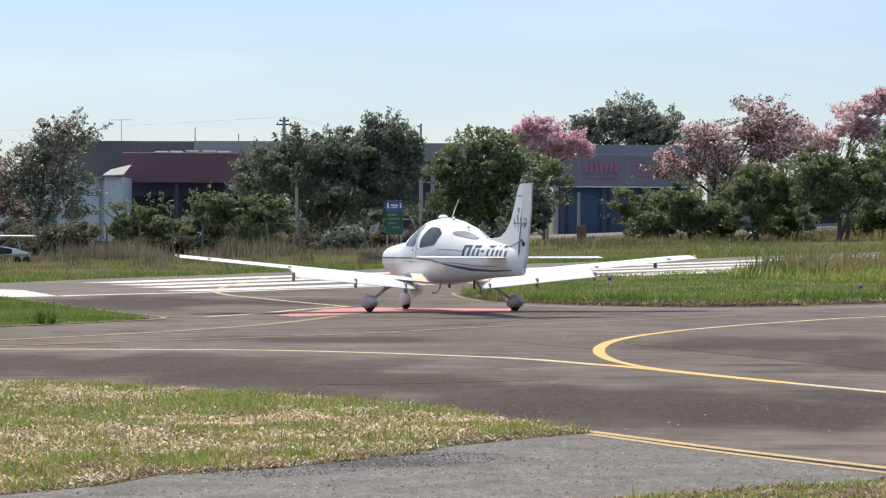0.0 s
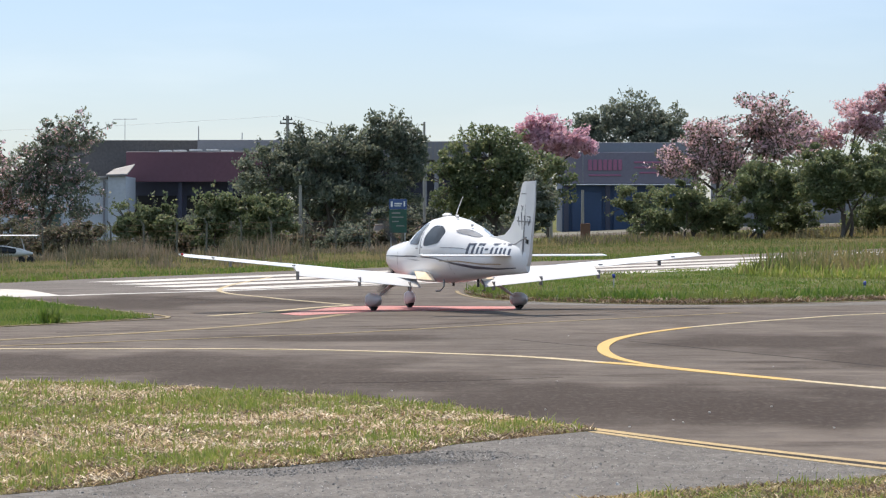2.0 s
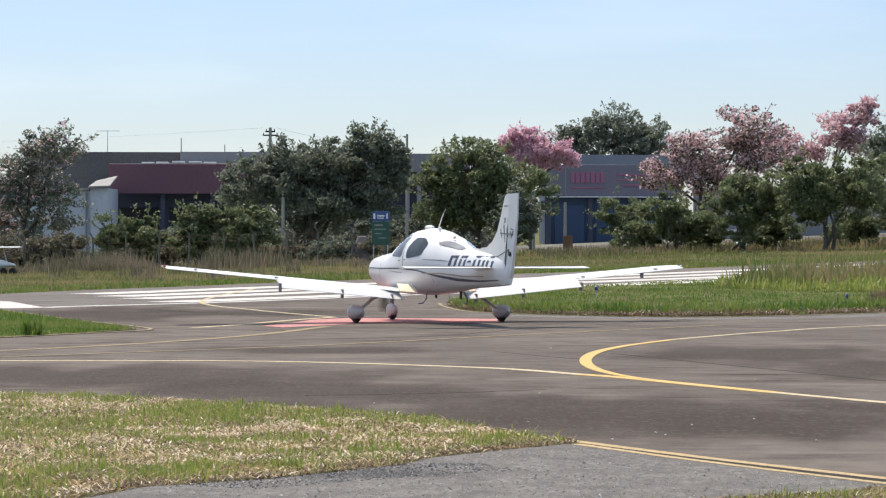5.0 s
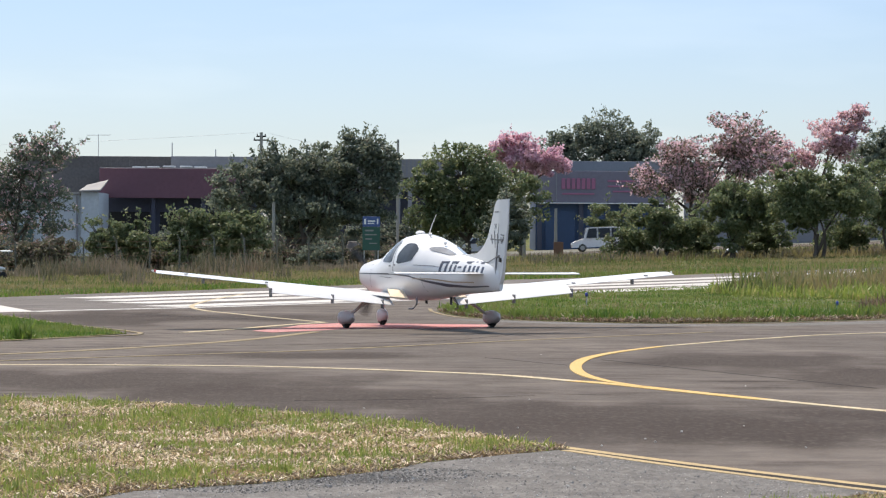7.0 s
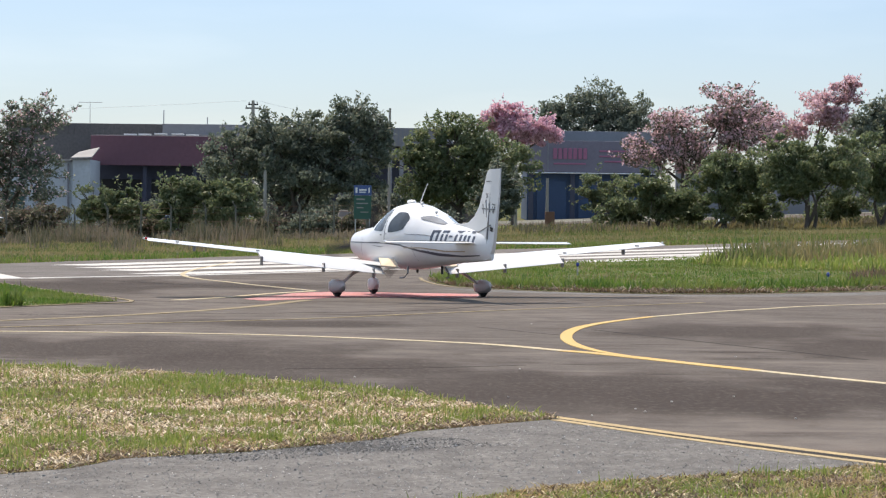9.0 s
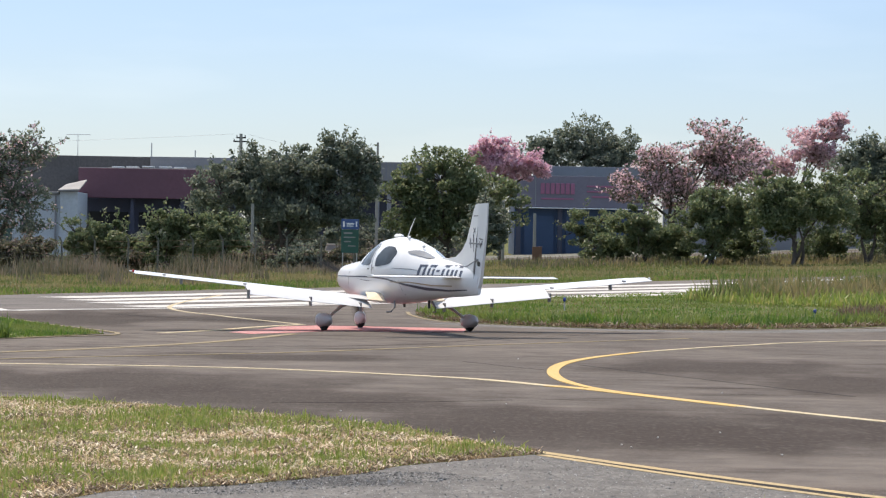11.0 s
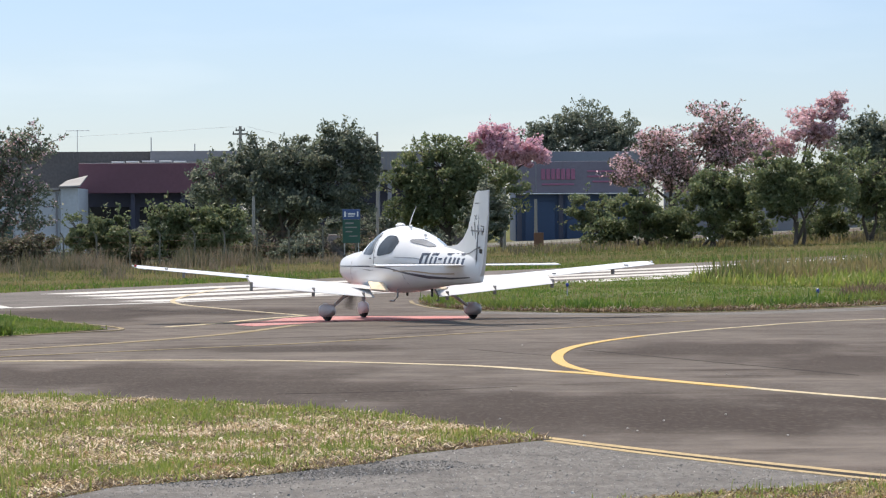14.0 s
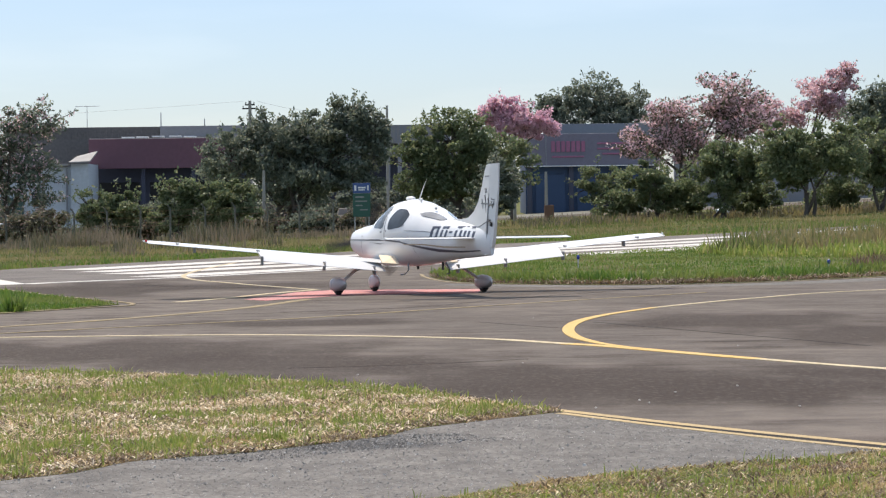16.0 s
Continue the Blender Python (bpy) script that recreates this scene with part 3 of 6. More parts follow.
def paving():
    drape("apron", PAVED, 0.020, "tar", label="stained dark asphalt taxiway and apron")
    drape("road_runway", RUNWAY, 0.030, "tar_run", label="grey-brown asphalt runway strip")
    drape("road_service", FRONT_LANE, 0.030, "tar_light", label="worn light grey asphalt service lane")
    drape("verge_near", NEAR_GRASS, 0.036, "straw_soil", 1.0, label="mown verge of dry straw and short green grass")
    drape("verge_corner", CORNER_GRASS, 0.036, "straw_soil", 1.0, label="mown grass corner beside the service lane")
    drape("verge_runway", ISLE_RIGHT, 0.036, "soil", label="lush grass island between taxiway and runway")
    drape("verge_taxiway", ISLE_LEFT, 0.045, "soil", label="bright green grass tongue beside the taxiway")


def markings():
    y = "yellow"
    ribbon("trim_taxi_line", [(-12.0, 41.2), (-6.28, 41.57), (-2.85, 41.6), (-1.14, 40.9), (0.88, 39.3), (1.95, 37.45)], 0.24, 0.034, "yellow_pale", "yellow taxiway guide line")
    ribbon("trim_taxi_line_wide", [(1.95, 37.45), (2.42, 36.64), (3.07, 35.0), (3.88, 33.04)], 0.15, 0.034, y, "freshly painted yellow guide line", [0.26, 0.26, 0.24, 0.22])
    ribbon("trim_taxi_line_end", [(3.88, 33.04), (4.72, 31.18), (7.0, 26.5)], 0.18, 0.034, "yellow_pale", "yellow taxiway guide line")
    ribbon("trim_turn_line", [(2.75, 35.9), (2.42, 37.2), (2.20, 39.0), (2.17, 41.2), (2.33, 43.6), (2.66, 45.9), (3.27, 48.4), (4.18, 51.16)], 0.15, 0.038, y, "curved yellow turn-off line", [0.1, 0.15, 0.17, 0.18, 0.17, 0.15, 0.15])
    ribbon("trim_turn_line_far", [(4.18, 51.16), (5.48, 54.06), (6.59, 56.19), (9.1, 60.2), (16.0, 66.5)], 0.15, 0.038, "yellow_pale", "paler far end of the turn-off line")
    ribbon("trim_lead_line", [(-11.0, 38.0), (-6.82, 45.1), (-4.93, 48.6), (-3.25, 53.3), (-2.12, 58.9)], 0.24, 0.034, "yellow_old", "faded yellow lead-in line")
    ribbon("trim_faint_line", [(-9.0, 40.0), (-6.45, 42.7), (-4.56, 44.9), (-2.96, 46.7), (-1.36, 48.8), (1.84, 54.2), (6.0, 60.5)], 0.15, 0.034, "yellow_old", "almost worn-away guide line")
    ribbon("trim_hold_line", [(-4.7, 57.9), (-3.87, 60.3), (-3.05, 63.8), (-2.22, 66.3)], 0.22, 0.036, "yellow_pale", "yellow guide line beside the red holding patch")
    ribbon("trim_runway_lead", [(-5.9, 97.0), (-6.35, 88.0), (-6.42, 82.5), (-6.16, 79.0), (-5.5, 76.0), (-4.4, 73.0), (-2.22, 66.3)], 0.14, 0.044, "yellow_pale", "yellow lead line curving onto the runway")
    drape("trim_hold_patch", [(-3.44, 59.3), (-2.9, 62.0), (-2.62, 64.3), (-1.83, 65.8), (1.5, 65.4), (1.35, 62.2), (-1.47, 61.6), (-2.12, 59.9), (-2.97, 58.3)], 0.030, "red_paint", label="faded red holding position patch on the asphalt")
    ribbon("trim_apron_edge", [(0.52, 26.1), (1.09, 25.03), (2.12, 22.93), (3.19, 21.0), (5.0, 17.9)], 0.13, 0.038, "yellow_tan", "yellow double edge line")
    ribbon("trim_apron_edge_inner", [(1.20, 24.45), (2.05, 22.6), (3.13, 20.55), (5.0, 17.2)], 0.10, 0.038, "yellow_tan", "yellow double edge line")
    ribbon("trim_edge_dirt", [(0.95, 25.05), (1.62, 23.75), (2.085, 22.77), (3.16, 20.78), (5.0, 17.55)], 0.16, 0.037, "seam", "dark brown dirt between the double edge lines")
    ribbon("trim_verge_edge", [(-14.0, 34.15), (-4.92, 32.65), (-3.92, 32.2), (-2.94, 31.65), (-1.65, 30.3), (0.0, 28.2)], 0.06, 0.034, "yellow_old", "faded edge line along the dry verge")
    ribbon("trim_isle_edge", [(0.20, 79.5), (0.30, 76.5), (0.8, 72.6), (1.7, 70.0), (3.2, 68.3), (5.5, 67.2), (7.8, 68.0), (11.0, 71.5), (17.0, 78.6)], 0.10, 0.040, "yellow_old", "pale concrete edge of the grass island")
    ribbon("trim_tongue_edge", [(-7.9, 51.0), (-6.3, 54.3), (-5.45, 56.9), (-7.55, 62.9), (-9.2, 68.0), (-10.8, 73.1)], 0.10, 0.050, "yellow_old", "pale concrete edge of the grass tongue")
    ribbon("trim_shoulder", [(1.2, 70.2), (2.0, 68.6), (3.3, 67.2), (5.5, 66.0), (7.9, 66.8), (11.2, 70.2), (18.0, 78.6)], 1.5, 0.023, "tar_light", "paler worn strip along the grass island")
    for pts, w in (([(2.75, 44.9), (3.85, 41.4), (4.6, 39.1), (5.6, 36.0)], 0.05), ([(-7.3, 73.5), (-4.6, 70.0), (-3.0, 68.6)], 0.12), ([(1.0, 45.5), (1.8, 43.4), (2.2, 42.6)], 0.04), ([(-9.0, 60.0), (-5.0, 57.2), (-2.6, 56.0)], 0.06), ([(6.0, 66.0), (2.0, 58.0), (-0.5, 52.5), (-6.5, 48.5)], 0.05), ([(-1.4, 32.3), (-0.1, 32.7), (1.3, 33.7)], 0.03)):
        ribbon("trim_seam", pts, w, 0.024, "seam", "dark tar-filled pavement seam")
    # white runway markings
    drape("trim_threshold_block", [(-16.0, 80.5), (-12.4, 82.0), (-11.65, 81.1), (-9.89, 74.9), (-11.0, 73.9), (-14.0, 77.2)], 0.036, "white_line", label="white painted threshold block")
    ribbon("trim_runway_edge", [(-9.9, 74.9), (-9.15, 76.3), (-6.21, 79.7), (-2.38, 85.5), (1.69, 91.7), (5.42, 99.4), (10.3, 107.8), (17.7, 118.3), (40.0, 145.4)], 0.45, 0.037, "white_line", "white runway edge line")
    for k, (a, w) in enumerate((((-7.24, 80.6), 1.5), ((-8.43, 84.2), 1.5), ((-9.43, 87.2), 1.5), ((-10.56, 90.6), 1.6))):
        end = [(a[0] + 5.0, a[1] + 7.5 + 0.5 * k), (a[0] + 10.5, a[1] + 15.5 + 0.4 * k), (a[0] + 19.0, a[1] + 26.0), (a[0] + 28.0, a[1] + 36.5), (a[0] + 44.0, a[1] + 56.0)]
        ribbon("trim_threshold_bar", [a] + end, w, 0.040, "white_line", "long white threshold bar")


# ---- aircraft ----
# sections of the fuselage: station ahead of the main wheels, belly, top, half width, roundness
HULL = [(2.78, 0.86, 1.36, 0.34, 2.3), (2.60, 0.78, 1.40, 0.46, 2.5), (2.1, 0.68, 1.45, 0.54, 2.6), (1.5, 0.61, 1.50, 0.59, 2.6), (1.15, 0.59, 1.555, 0.61, 2.4),
        (0.7, 0.58, 1.79, 0.62, 2.2), (0.2, 0.58, 1.96, 0.63, 2.15), (-0.3, 0.58, 2.00, 0.62, 2.1), (-0.8, 0.60, 1.95, 0.60, 2.1), (-1.4, 0.64, 1.84, 0.53, 2.1),
        (-1.9, 0.69, 1.71, 0.44, 2.1), (-2.4, 0.73, 1.58, 0.34, 2.1), (-3.0, 0.77, 1.53, 0.28, 2.1), (-3.7, 0.80, 1.47, 0.19, 2.1), (-4.3, 0.83, 1.40, 0.11, 2.1), (-4.6, 0.85, 1.32, 0.05, 2.1)]


def hull_at(y):
    h = HULL[::-1]
    ys = [s[0] for s in h]
    return [float(np.interp(y, ys, [s[k] for s in h])) for k in range(1, 5)]


def hull_x(y, z):
    """Half width of the fuselage skin at a station and height."""
    b, t, w, e = hull_at(y)
    u = min(0.999, abs(2 * (z - b) / (t - b) - 1))
    return w * (1 - u ** e) ** (1 / e)


def skin_patch(name, outline, material, parent, side, proud=0.006, cell=0.12, label=""):
    """A panel that follows the fuselage skin; outline in station and height."""
    bm = bmesh.new()
    vs = [bm.verts.new((0, y, z)) for y, z in outline]
    es = [bm.edges.new((a, b)) for a, b in zip(vs, vs[1:] + vs[:1])]
    bmesh.ops.triangle_fill(bm, edges=es, use_beauty=True, normal=(1, 0, 0))
    for axis in (1, 2):
        lo, hi = min(p[axis - 1] for p in outline), max(p[axis - 1] for p in outline)
        c = lo + cell
        while c < hi:
            co, no = ((0, c, 0), (0, 1, 0)) if axis == 1 else ((0, 0, c), (0, 0, 1))
            bmesh.ops.bisect_plane(bm, geom=bm.verts[:] + bm.edges[:] + bm.faces[:], plane_co=co, plane_no=no, dist=1e-4)
            c += cell
    for v in bm.verts:
        v.co.x = side * (hull_x(v.co.y, v.co.z) + proud)
    ext = bmesh.ops.extrude_face_region(bm, geom=bm.faces[:])
    for v in [g for g in ext["geom"] if isinstance(g, bmesh.types.BMVert)]:
        v.co.x -= side * 0.03
    return part(name, bm, material, parent, label, smooth=True)


def rounded(outline, r=0.25, k=4):
    """Soften the corners of an outline."""
    out, n = [], len(outline)
    for i in range(n):
        a, b, c = (np.array(outline[(i + j) % n], float) for j in (-1, 0, 1))
        p, q = b + (a - b) * r, b + (c - b) * r
        for t in np.linspace(0, 1, k):
            out.append(tuple((1 - t) ** 2 * p + 2 * t * (1 - t) * b + t * t * q))
    return out


def foil(x, lead, trail, z, thick, drop=0.0, k=9):
    """Wing section ring at span x from leading to trailing edge."""
    up, lo = [], []
    for i in range(k):
        u = (1 - math.cos(math.pi * i / (k - 1))) / 2
        t = thick * (1.48 * math.sqrt(u) - 0.63 * u - 1.76 * u * u + 1.42 * u ** 3 - 0.51 * u ** 4) * 2.0
        y = lead + (trail - lead) * u
        up.append((x, y, z + t * 0.62 - drop * u))
        lo.append((x, y, z - t * 0.40 - drop * u))
    lo[-1] = (x, trail, up[-1][2] - 0.008)
    return up + lo[::-1][:-1]


def wing_line(x):
    """Leading edge, trailing edge and height of the wing at span x."""
    s = (abs(x) - 0.5) / 5.34
    return 1.12 - 0.62 * s, -0.34 + 0.09 * s, 0.665 + 0.515 * s


def aircraft(m):
    plane = empty("light_aircraft", m, "white single-engine low-wing aircraft with dark stripes standing on the taxiway", "aircraft")
    bm = bmesh.new()
    rings = []
    stations = sorted({*[s[0] for s in HULL], *np.arange(-4.5, 2.7, 0.15).tolist()}, reverse=True)
    for y in stations:
        b, t, w, e = hull_at(y)
        ring = []
        for k in range(36):
            a = 2 * math.pi * k / 36
            c, s = math.cos(a), math.sin(a)
            ring.append((w * math.copysign(abs(c) ** (2 / e), c), y, (b + t) / 2 + (t - b) / 2 * math.copysign(abs(s) ** (2 / e), s)))
        rings.append(ring)
    loft(bm, rings)
    body = part("fuselage", bm, "gel", plane, "glossy white composite fuselage", smooth=True)
    for side in (-1, 1):
        door = skin_patch("door_window", rounded([(0.72, 1.40), (0.45, 1.68), (0.24, 1.83), (0.04, 1.86), (-0.04, 1.83), (0.06, 1.38)], 0.18), "smoke_sheen_mid", body, side, label="tinted front door window")
        skin_patch("side_window", rounded([(-0.22, 1.35), (-0.24, 1.56), (-0.46, 1.80), (-0.84, 1.79), (-1.14, 1.66), (-0.98, 1.42)], 0.25), "smoke", body, side, label="tinted rounded rear side window")
        skin_patch("quarter_window", rounded([(-1.46, 1.70), (-1.68, 1.735), (-2.00, 1.672), (-2.42, 1.565), (-2.30, 1.555), (-1.95, 1.605), (-1.58, 1.655)], 0.3), "smoke_sheen", body, side, 0.02, 0.05, label="narrow tinted rear roof window")
        skin_patch("windscreen", rounded([(1.22, 1.44), (1.04, 1.60), (0.74, 1.73), (0.62, 1.76), (1.0, 1.45)], 0.12), "smoke", body, side, label="tinted curved windscreen half")
        # door joints and cheat lines
        skin_patch("door_seam", [(-0.06, 1.80), (-0.085, 1.80), (-0.03, 1.15), (0.0, 1.15)], "grey_trim", body, side, 0.003)
        skin_patch("cheat_line", [(2.62, 1.145), (1.2, 1.15), (0.0, 1.155), (-0.9, 1.12), (-0.9, 1.09), (0.0, 1.125), (1.2, 1.125), (2.62, 1.125)], "dark_blue", body, side, 0.004, label="dark cheat line")
        skin_patch("cheat_swoosh", [(-0.85, 1.115), (-1.6, 1.03), (-2.4, 0.965), (-3.4, 0.93), (-4.2, 0.95), (-4.2, 0.93), (-3.4, 0.895), (-2.4, 0.90), (-1.6, 0.985), (-0.85, 1.09)], "dark_blue", body, side, 0.004, label="dark sweeping stripe")
        skin_patch("tan_swoosh", [(-1.0, 1.06), (-1.8, 1.07), (-2.7, 1.02), (-3.6, 1.02), (-3.6, 1.0), (-2.7, 0.99), (-1.8, 1.045), (-1.0, 1.04)], "gold", body, side, 0.004, label="thin tan stripe")
        skin_patch("grey_swoosh", [(0.9, 1.09), (0.3, 1.05), (0.0, 1.06), (0.3, 1.07)], "grey_trim", body, side, 0.004)
        skin_patch("upper_line", [(-1.1, 1.345), (-1.9, 1.335), (-2.15, 1.31), (-2.15, 1.30), (-1.9, 1.318), (-1.1, 1.335)], "grey_trim", body, side, 0.004)
        for y0, z0, y1, z1 in ((1.50, 0.74, 1.52, 1.44), (-1.42, 0.78, -1.40, 1.10), (1.50, 1.44, 2.55, 1.36), (-0.06, 1.15, 0.92, 1.15)):
            dz, dy = (0.0, 0.009) if abs(z1 - z0) > abs(y1 - y0) else (0.007, 0.0)
            skin_patch("panel_seam", [(y0 - dy, z0 - dz), (y1 - dy, z1 - dz), (y1 + dy, z1 + dz), (y0 + dy, z0 + dz)], "seam_grey", body, side, 0.003)
        skin_patch("door_handle", [(0.20, 1.30), (0.12, 1.30), (0.12, 1.325), (0.20, 1.325)], "grey_trim", body, side, 0.012)
        skin_patch("fuel_vent", [(-0.10, 1.32), (-0.14, 1.32), (-0.14, 1.35), (-0.10, 1.35)], "grey_trim", body, side, 0.008)
        # registration, as slanted bars
        skin_patch("mark_dash", [(-2.92, 1.33), (-3.06, 1.33), (-3.05, 1.29), (-2.91, 1.29)], "dark_blue", body, side, 0.005)
        for y0, kinds in ((-2.12, 2), (-2.52, 2), (-3.14, 2), (-3.52, 1), (-3.68, 2)):
            for j in range(kinds):
                a = y0 - 0.20 * j
                skin_patch("mark_bar", [(a - 0.06, 1.43), (a - 0.15, 1.43), (a - 0.09, 1.19), (a, 1.19)], "dark_blue", body, side, 0.005)
            if kinds == 2:
                skin_patch("mark_tie", [(y0 - 0.12, 1.43 - 0.0), (y0 - 0.27, 1.43), (y0 - 0.26, 1.385), (y0 - 0.12, 1.385)], "dark_blue", body, side, 0.007)
    # wings with flaps and ailerons
    for side in (-1, 1):
        bm = bmesh.new()
        xs = [0.35, 0.6, 1.2, 2.0, 2.8, 3.42, 3.46, 4.2, 5.0, 5.5, 5.72, 5.84]
        rings = []
        for x in xs:
            le, te, z = wing_line(x)
            cut = te + (0.36 if 0.6 < x < 3.45 else 0.0)
            if x > 5.4:
                k = (x - 5.4) / 0.44
                le -= 0.30 * k * k
            rings.append(foil(side * x, le, cut, z + 0.02, 0.085 * (le - te) / 1.2, 0.05 * (le - cut) / (le - te)))
        loft(bm, rings)
        wing = part("wing", bm, "gel", plane, "long white tapered wing", smooth=True)
        bm = bmesh.new()
        loft(bm, [foil(side * x, wing_line(x)[1] + 0.40, wing_line(x)[1] - 0.03, wing_line(x)[2] - 0.010, 0.045, 0.185) for x in (0.72, 1.4, 2.1, 2.8, 3.40)])
        part("flap", bm, "gel", wing, "white flap lowered a little", smooth=True)
        for x in (3.47, 5.2):
            bm = bmesh.new()
            le, te, z = wing_line(x)
            box(bm, side * x - 0.006, side * x + 0.006, te - 0.002, te + 0.20, z - 0.01, z + 0.024)
            part("aileron_joint", bm, "grey_trim", wing)
        for x in (0.95, 2.05, 3.40, 4.85):
            le, te, z = wing_line(x)
            bm = bmesh.new()
            box(bm, side * x - 0.015, side * x + 0.015, te - 0.02, te + 0.12, *((z - 0.29, z - 0.10) if x < 4 else (z - 0.15, z - 0.03)), 0.01)
            part("flap_hinge", bm, "grey_trim", wing)
        bm = bmesh.new()
        le, te, z = wing_line(0.75)
        v = [bm.verts.new((side * x, y, zz)) for x, y, zz in ((0.52, -0.34, 0.81), (0.76, -0.07, 0.83), (0.86, -0.54, 0.675), (0.52, -0.68, 0.645))]
        bm.faces.new(v)
        e = bmesh.ops.extrude_face_region(bm, geom=bm.faces[:])
        for q in [g for g in e["geom"] if isinstance(g, bmesh.types.BMVert)]:
            q.co.z -= 0.025
        part("wing_root_step", bm, "tan", wing, "tan anti-slip walkway at the wing root")
        bm = bmesh.new()
        le, te, z = wing_line(5.78)
        bmesh.ops.create_uvsphere(bm, u_segments=10, v_segments=6, radius=0.028, matrix=pose(side * 5.84, -0.10, z + 0.02))
        part("navigation_light", bm, "white" if side > 0 else "redlens", wing, "small wingtip lamp")
        # gear
        bm = bmesh.new()
        tube(bm, [(side * 0.95, 0.12, 0.62), (side * 1.25, 0.07, 0.50), (side * 1.60, 0.0, 0.24)], [0.050, 0.036, 0.028], 8)
        for v in bm.verts:
            v.co.y = v.co.y * 1.6
        strut = part("main_gear_leg", bm, "gel_grey", plane, "grey-white sprung gear leg", smooth=True)
        wheel_set(plane, side * 1.65, 0.0, 0.175, 0.150, 0.36, 0.145)
        # tailplane
        bm = bmesh.new()
        loft(bm, [foil(side * x, -3.20 - 0.16 * x, -4.02 + 0.03 * x, 1.19, 0.05) for x in (0.05, 0.7, 1.4, 1.85, 1.98)])
        tail = part("tailplane", bm, "gel", plane, "white horizontal tailplane", smooth=True)
        bm = bmesh.new()
        box(bm, *sorted((side * 0.22, side * 1.9)), -3.72, -3.71, 1.20, 1.225)
        part("elevator_joint", bm, "grey_trim", tail)
        # entry step
        bm = bmesh.new()
        tube(bm, [(side * 0.42, -0.95, 0.66), (side * 0.46, -1.05, 0.52), (side * 0.50, -0.95, 0.43), (side * 0.52, -0.75, 0.42)], [0.018] * 4, 6)
        part("entry_step", bm, "grey_trim", plane)
    # nose gear
    bm = bmesh.new()
    tube(bm, [(0, 2.05, 0.70), (0, 2.2, 0.55), (0, 2.33, 0.34)], [0.034, 0.032, 0.028], 8)
    part("nose_gear_leg", bm, "gel_grey", plane, smooth=True)
    wheel_set(plane, 0.0, 2.34, 0.165, 0.150, 0.24, 0.105)
    # fin and rudder
    bm = bmesh.new()
    prof = [(-2.45, 1.58), (-2.95, 1.565), (-3.45, 1.60), (-3.76, 1.72), (-4.00, 1.92), (-4.18, 2.25), (-4.32, 2.55), (-4.38, 2.63), (-4.48, 2.665), (-4.62, 2.66), (-4.42, 1.25), (-3.2, 1.25)]
    slab(bm, prof, lambda y, z: 0.02 + 0.055 * max(0, min(1, (2.9 - z) / 1.6)) * min(1, max(0.12, (-(y) - 2.4) / 1.2)))
    fin = part("fin", bm, "gel", plane, "tall white swept fin", smooth=True)
    bm = bmesh.new()
    slab(bm, [(-4.60, 2.66), (-4.99, 2.67), (-4.96, 2.2), (-4.72, 1.18), (-4.66, 1.05), (-4.52, 0.90), (-4.30, 0.84), (-4.28, 1.0), (-4.45, 1.25)], lambda y, z: 0.012 + 0.045 * max(0, min(1, (y + 5.0) / 0.6)))
    rud = part("rudder", bm, "gel", plane, "white rudder", smooth=True)
    bm = bmesh.new()
    slab(bm, [(-4.600, 2.64), (-4.612, 2.64), (-4.452, 1.05), (-4.440, 1.05)], lambda y, z: 0.023 + 0.055 * max(0, min(1, (2.9 - z) / 1.6)))
    part("rudder_hinge_gap", bm, "grey_trim", fin)
    bm = bmesh.new()
    slab(bm, [(-4.62, 1.52), (-4.70, 1.50), (-4.69, 1.42), (-4.61, 1.44)], lambda y, z: 0.064)
    part("trim_tab_horn", bm, "black", rud)
    for side in (-1, 1):
        for y0, z0, y1, z1, w in ((-4.16, 1.88, -4.78, 1.86, 0.028), (-4.20, 1.97, -4.26, 1.78, 0.03), (-4.36, 2.05, -4.42, 1.70, 0.03), (-4.52, 1.98, -4.55, 1.80, 0.03), (-4.64, 1.97, -4.80, 1.95, 0.025), (-4.66, 1.92, -4.70, 1.80, 0.025), (-4.78, 1.92, -4.70, 1.78, 0.025), (-4.35, 2.18, -4.45, 2.10, 0.025), (-4.35, 2.08, -4.45, 2.18, 0.02), (-4.34, 2.42, -4.62, 2.42, 0.022), (-3.2, 1.34, -4.1, 1.42, 0.02), (-4.1, 1.42, -4.62, 1.55, 0.022)):
            bm = bmesh.new()
            d = Vector((0, y1 - y0, z1 - z0))
            nrm = Vector((0, -d.z, d.y)).normalized() * w / 2
            w *= 0.62
            ym, zm = (y0 + y1) / 2, (z0 + z1) / 2
            off = side * (0.025 + 0.055 * max(0, min(1, (2.9 - zm) / 1.6)) if ym > -4.55 else 0.018 + 0.045 * max(0, min(1, (ym + 5.0) / 0.6)))
            fv = [bm.verts.new((off, *(Vector((0, yy, zz)) + s * nrm)[1:])) for yy, zz, s in ((y0, z0, 1), (y1, z1, 1), (y1, z1, -1), (y0, z0, -1))]
            bm.faces.new(fv)
            e = bmesh.ops.extrude_face_region(bm, geom=bm.faces[:])
            for q in [g for g in e["geom"] if isinstance(g, bmesh.types.BMVert)]:
                q.co.x = side * 0.01
            part("tail_mark", bm, "grey_trim", fin)
    # roof and belly fittings
    bm = bmesh.new()
    tube(bm, [(0, -0.52, 1.98), (0, -0.72, 2.20), (0, -0.95, 2.40)], [0.016, 0.011, 0.006], 6)
    part("whip_antenna", bm, "gel", plane)
    bm = bmesh.new()
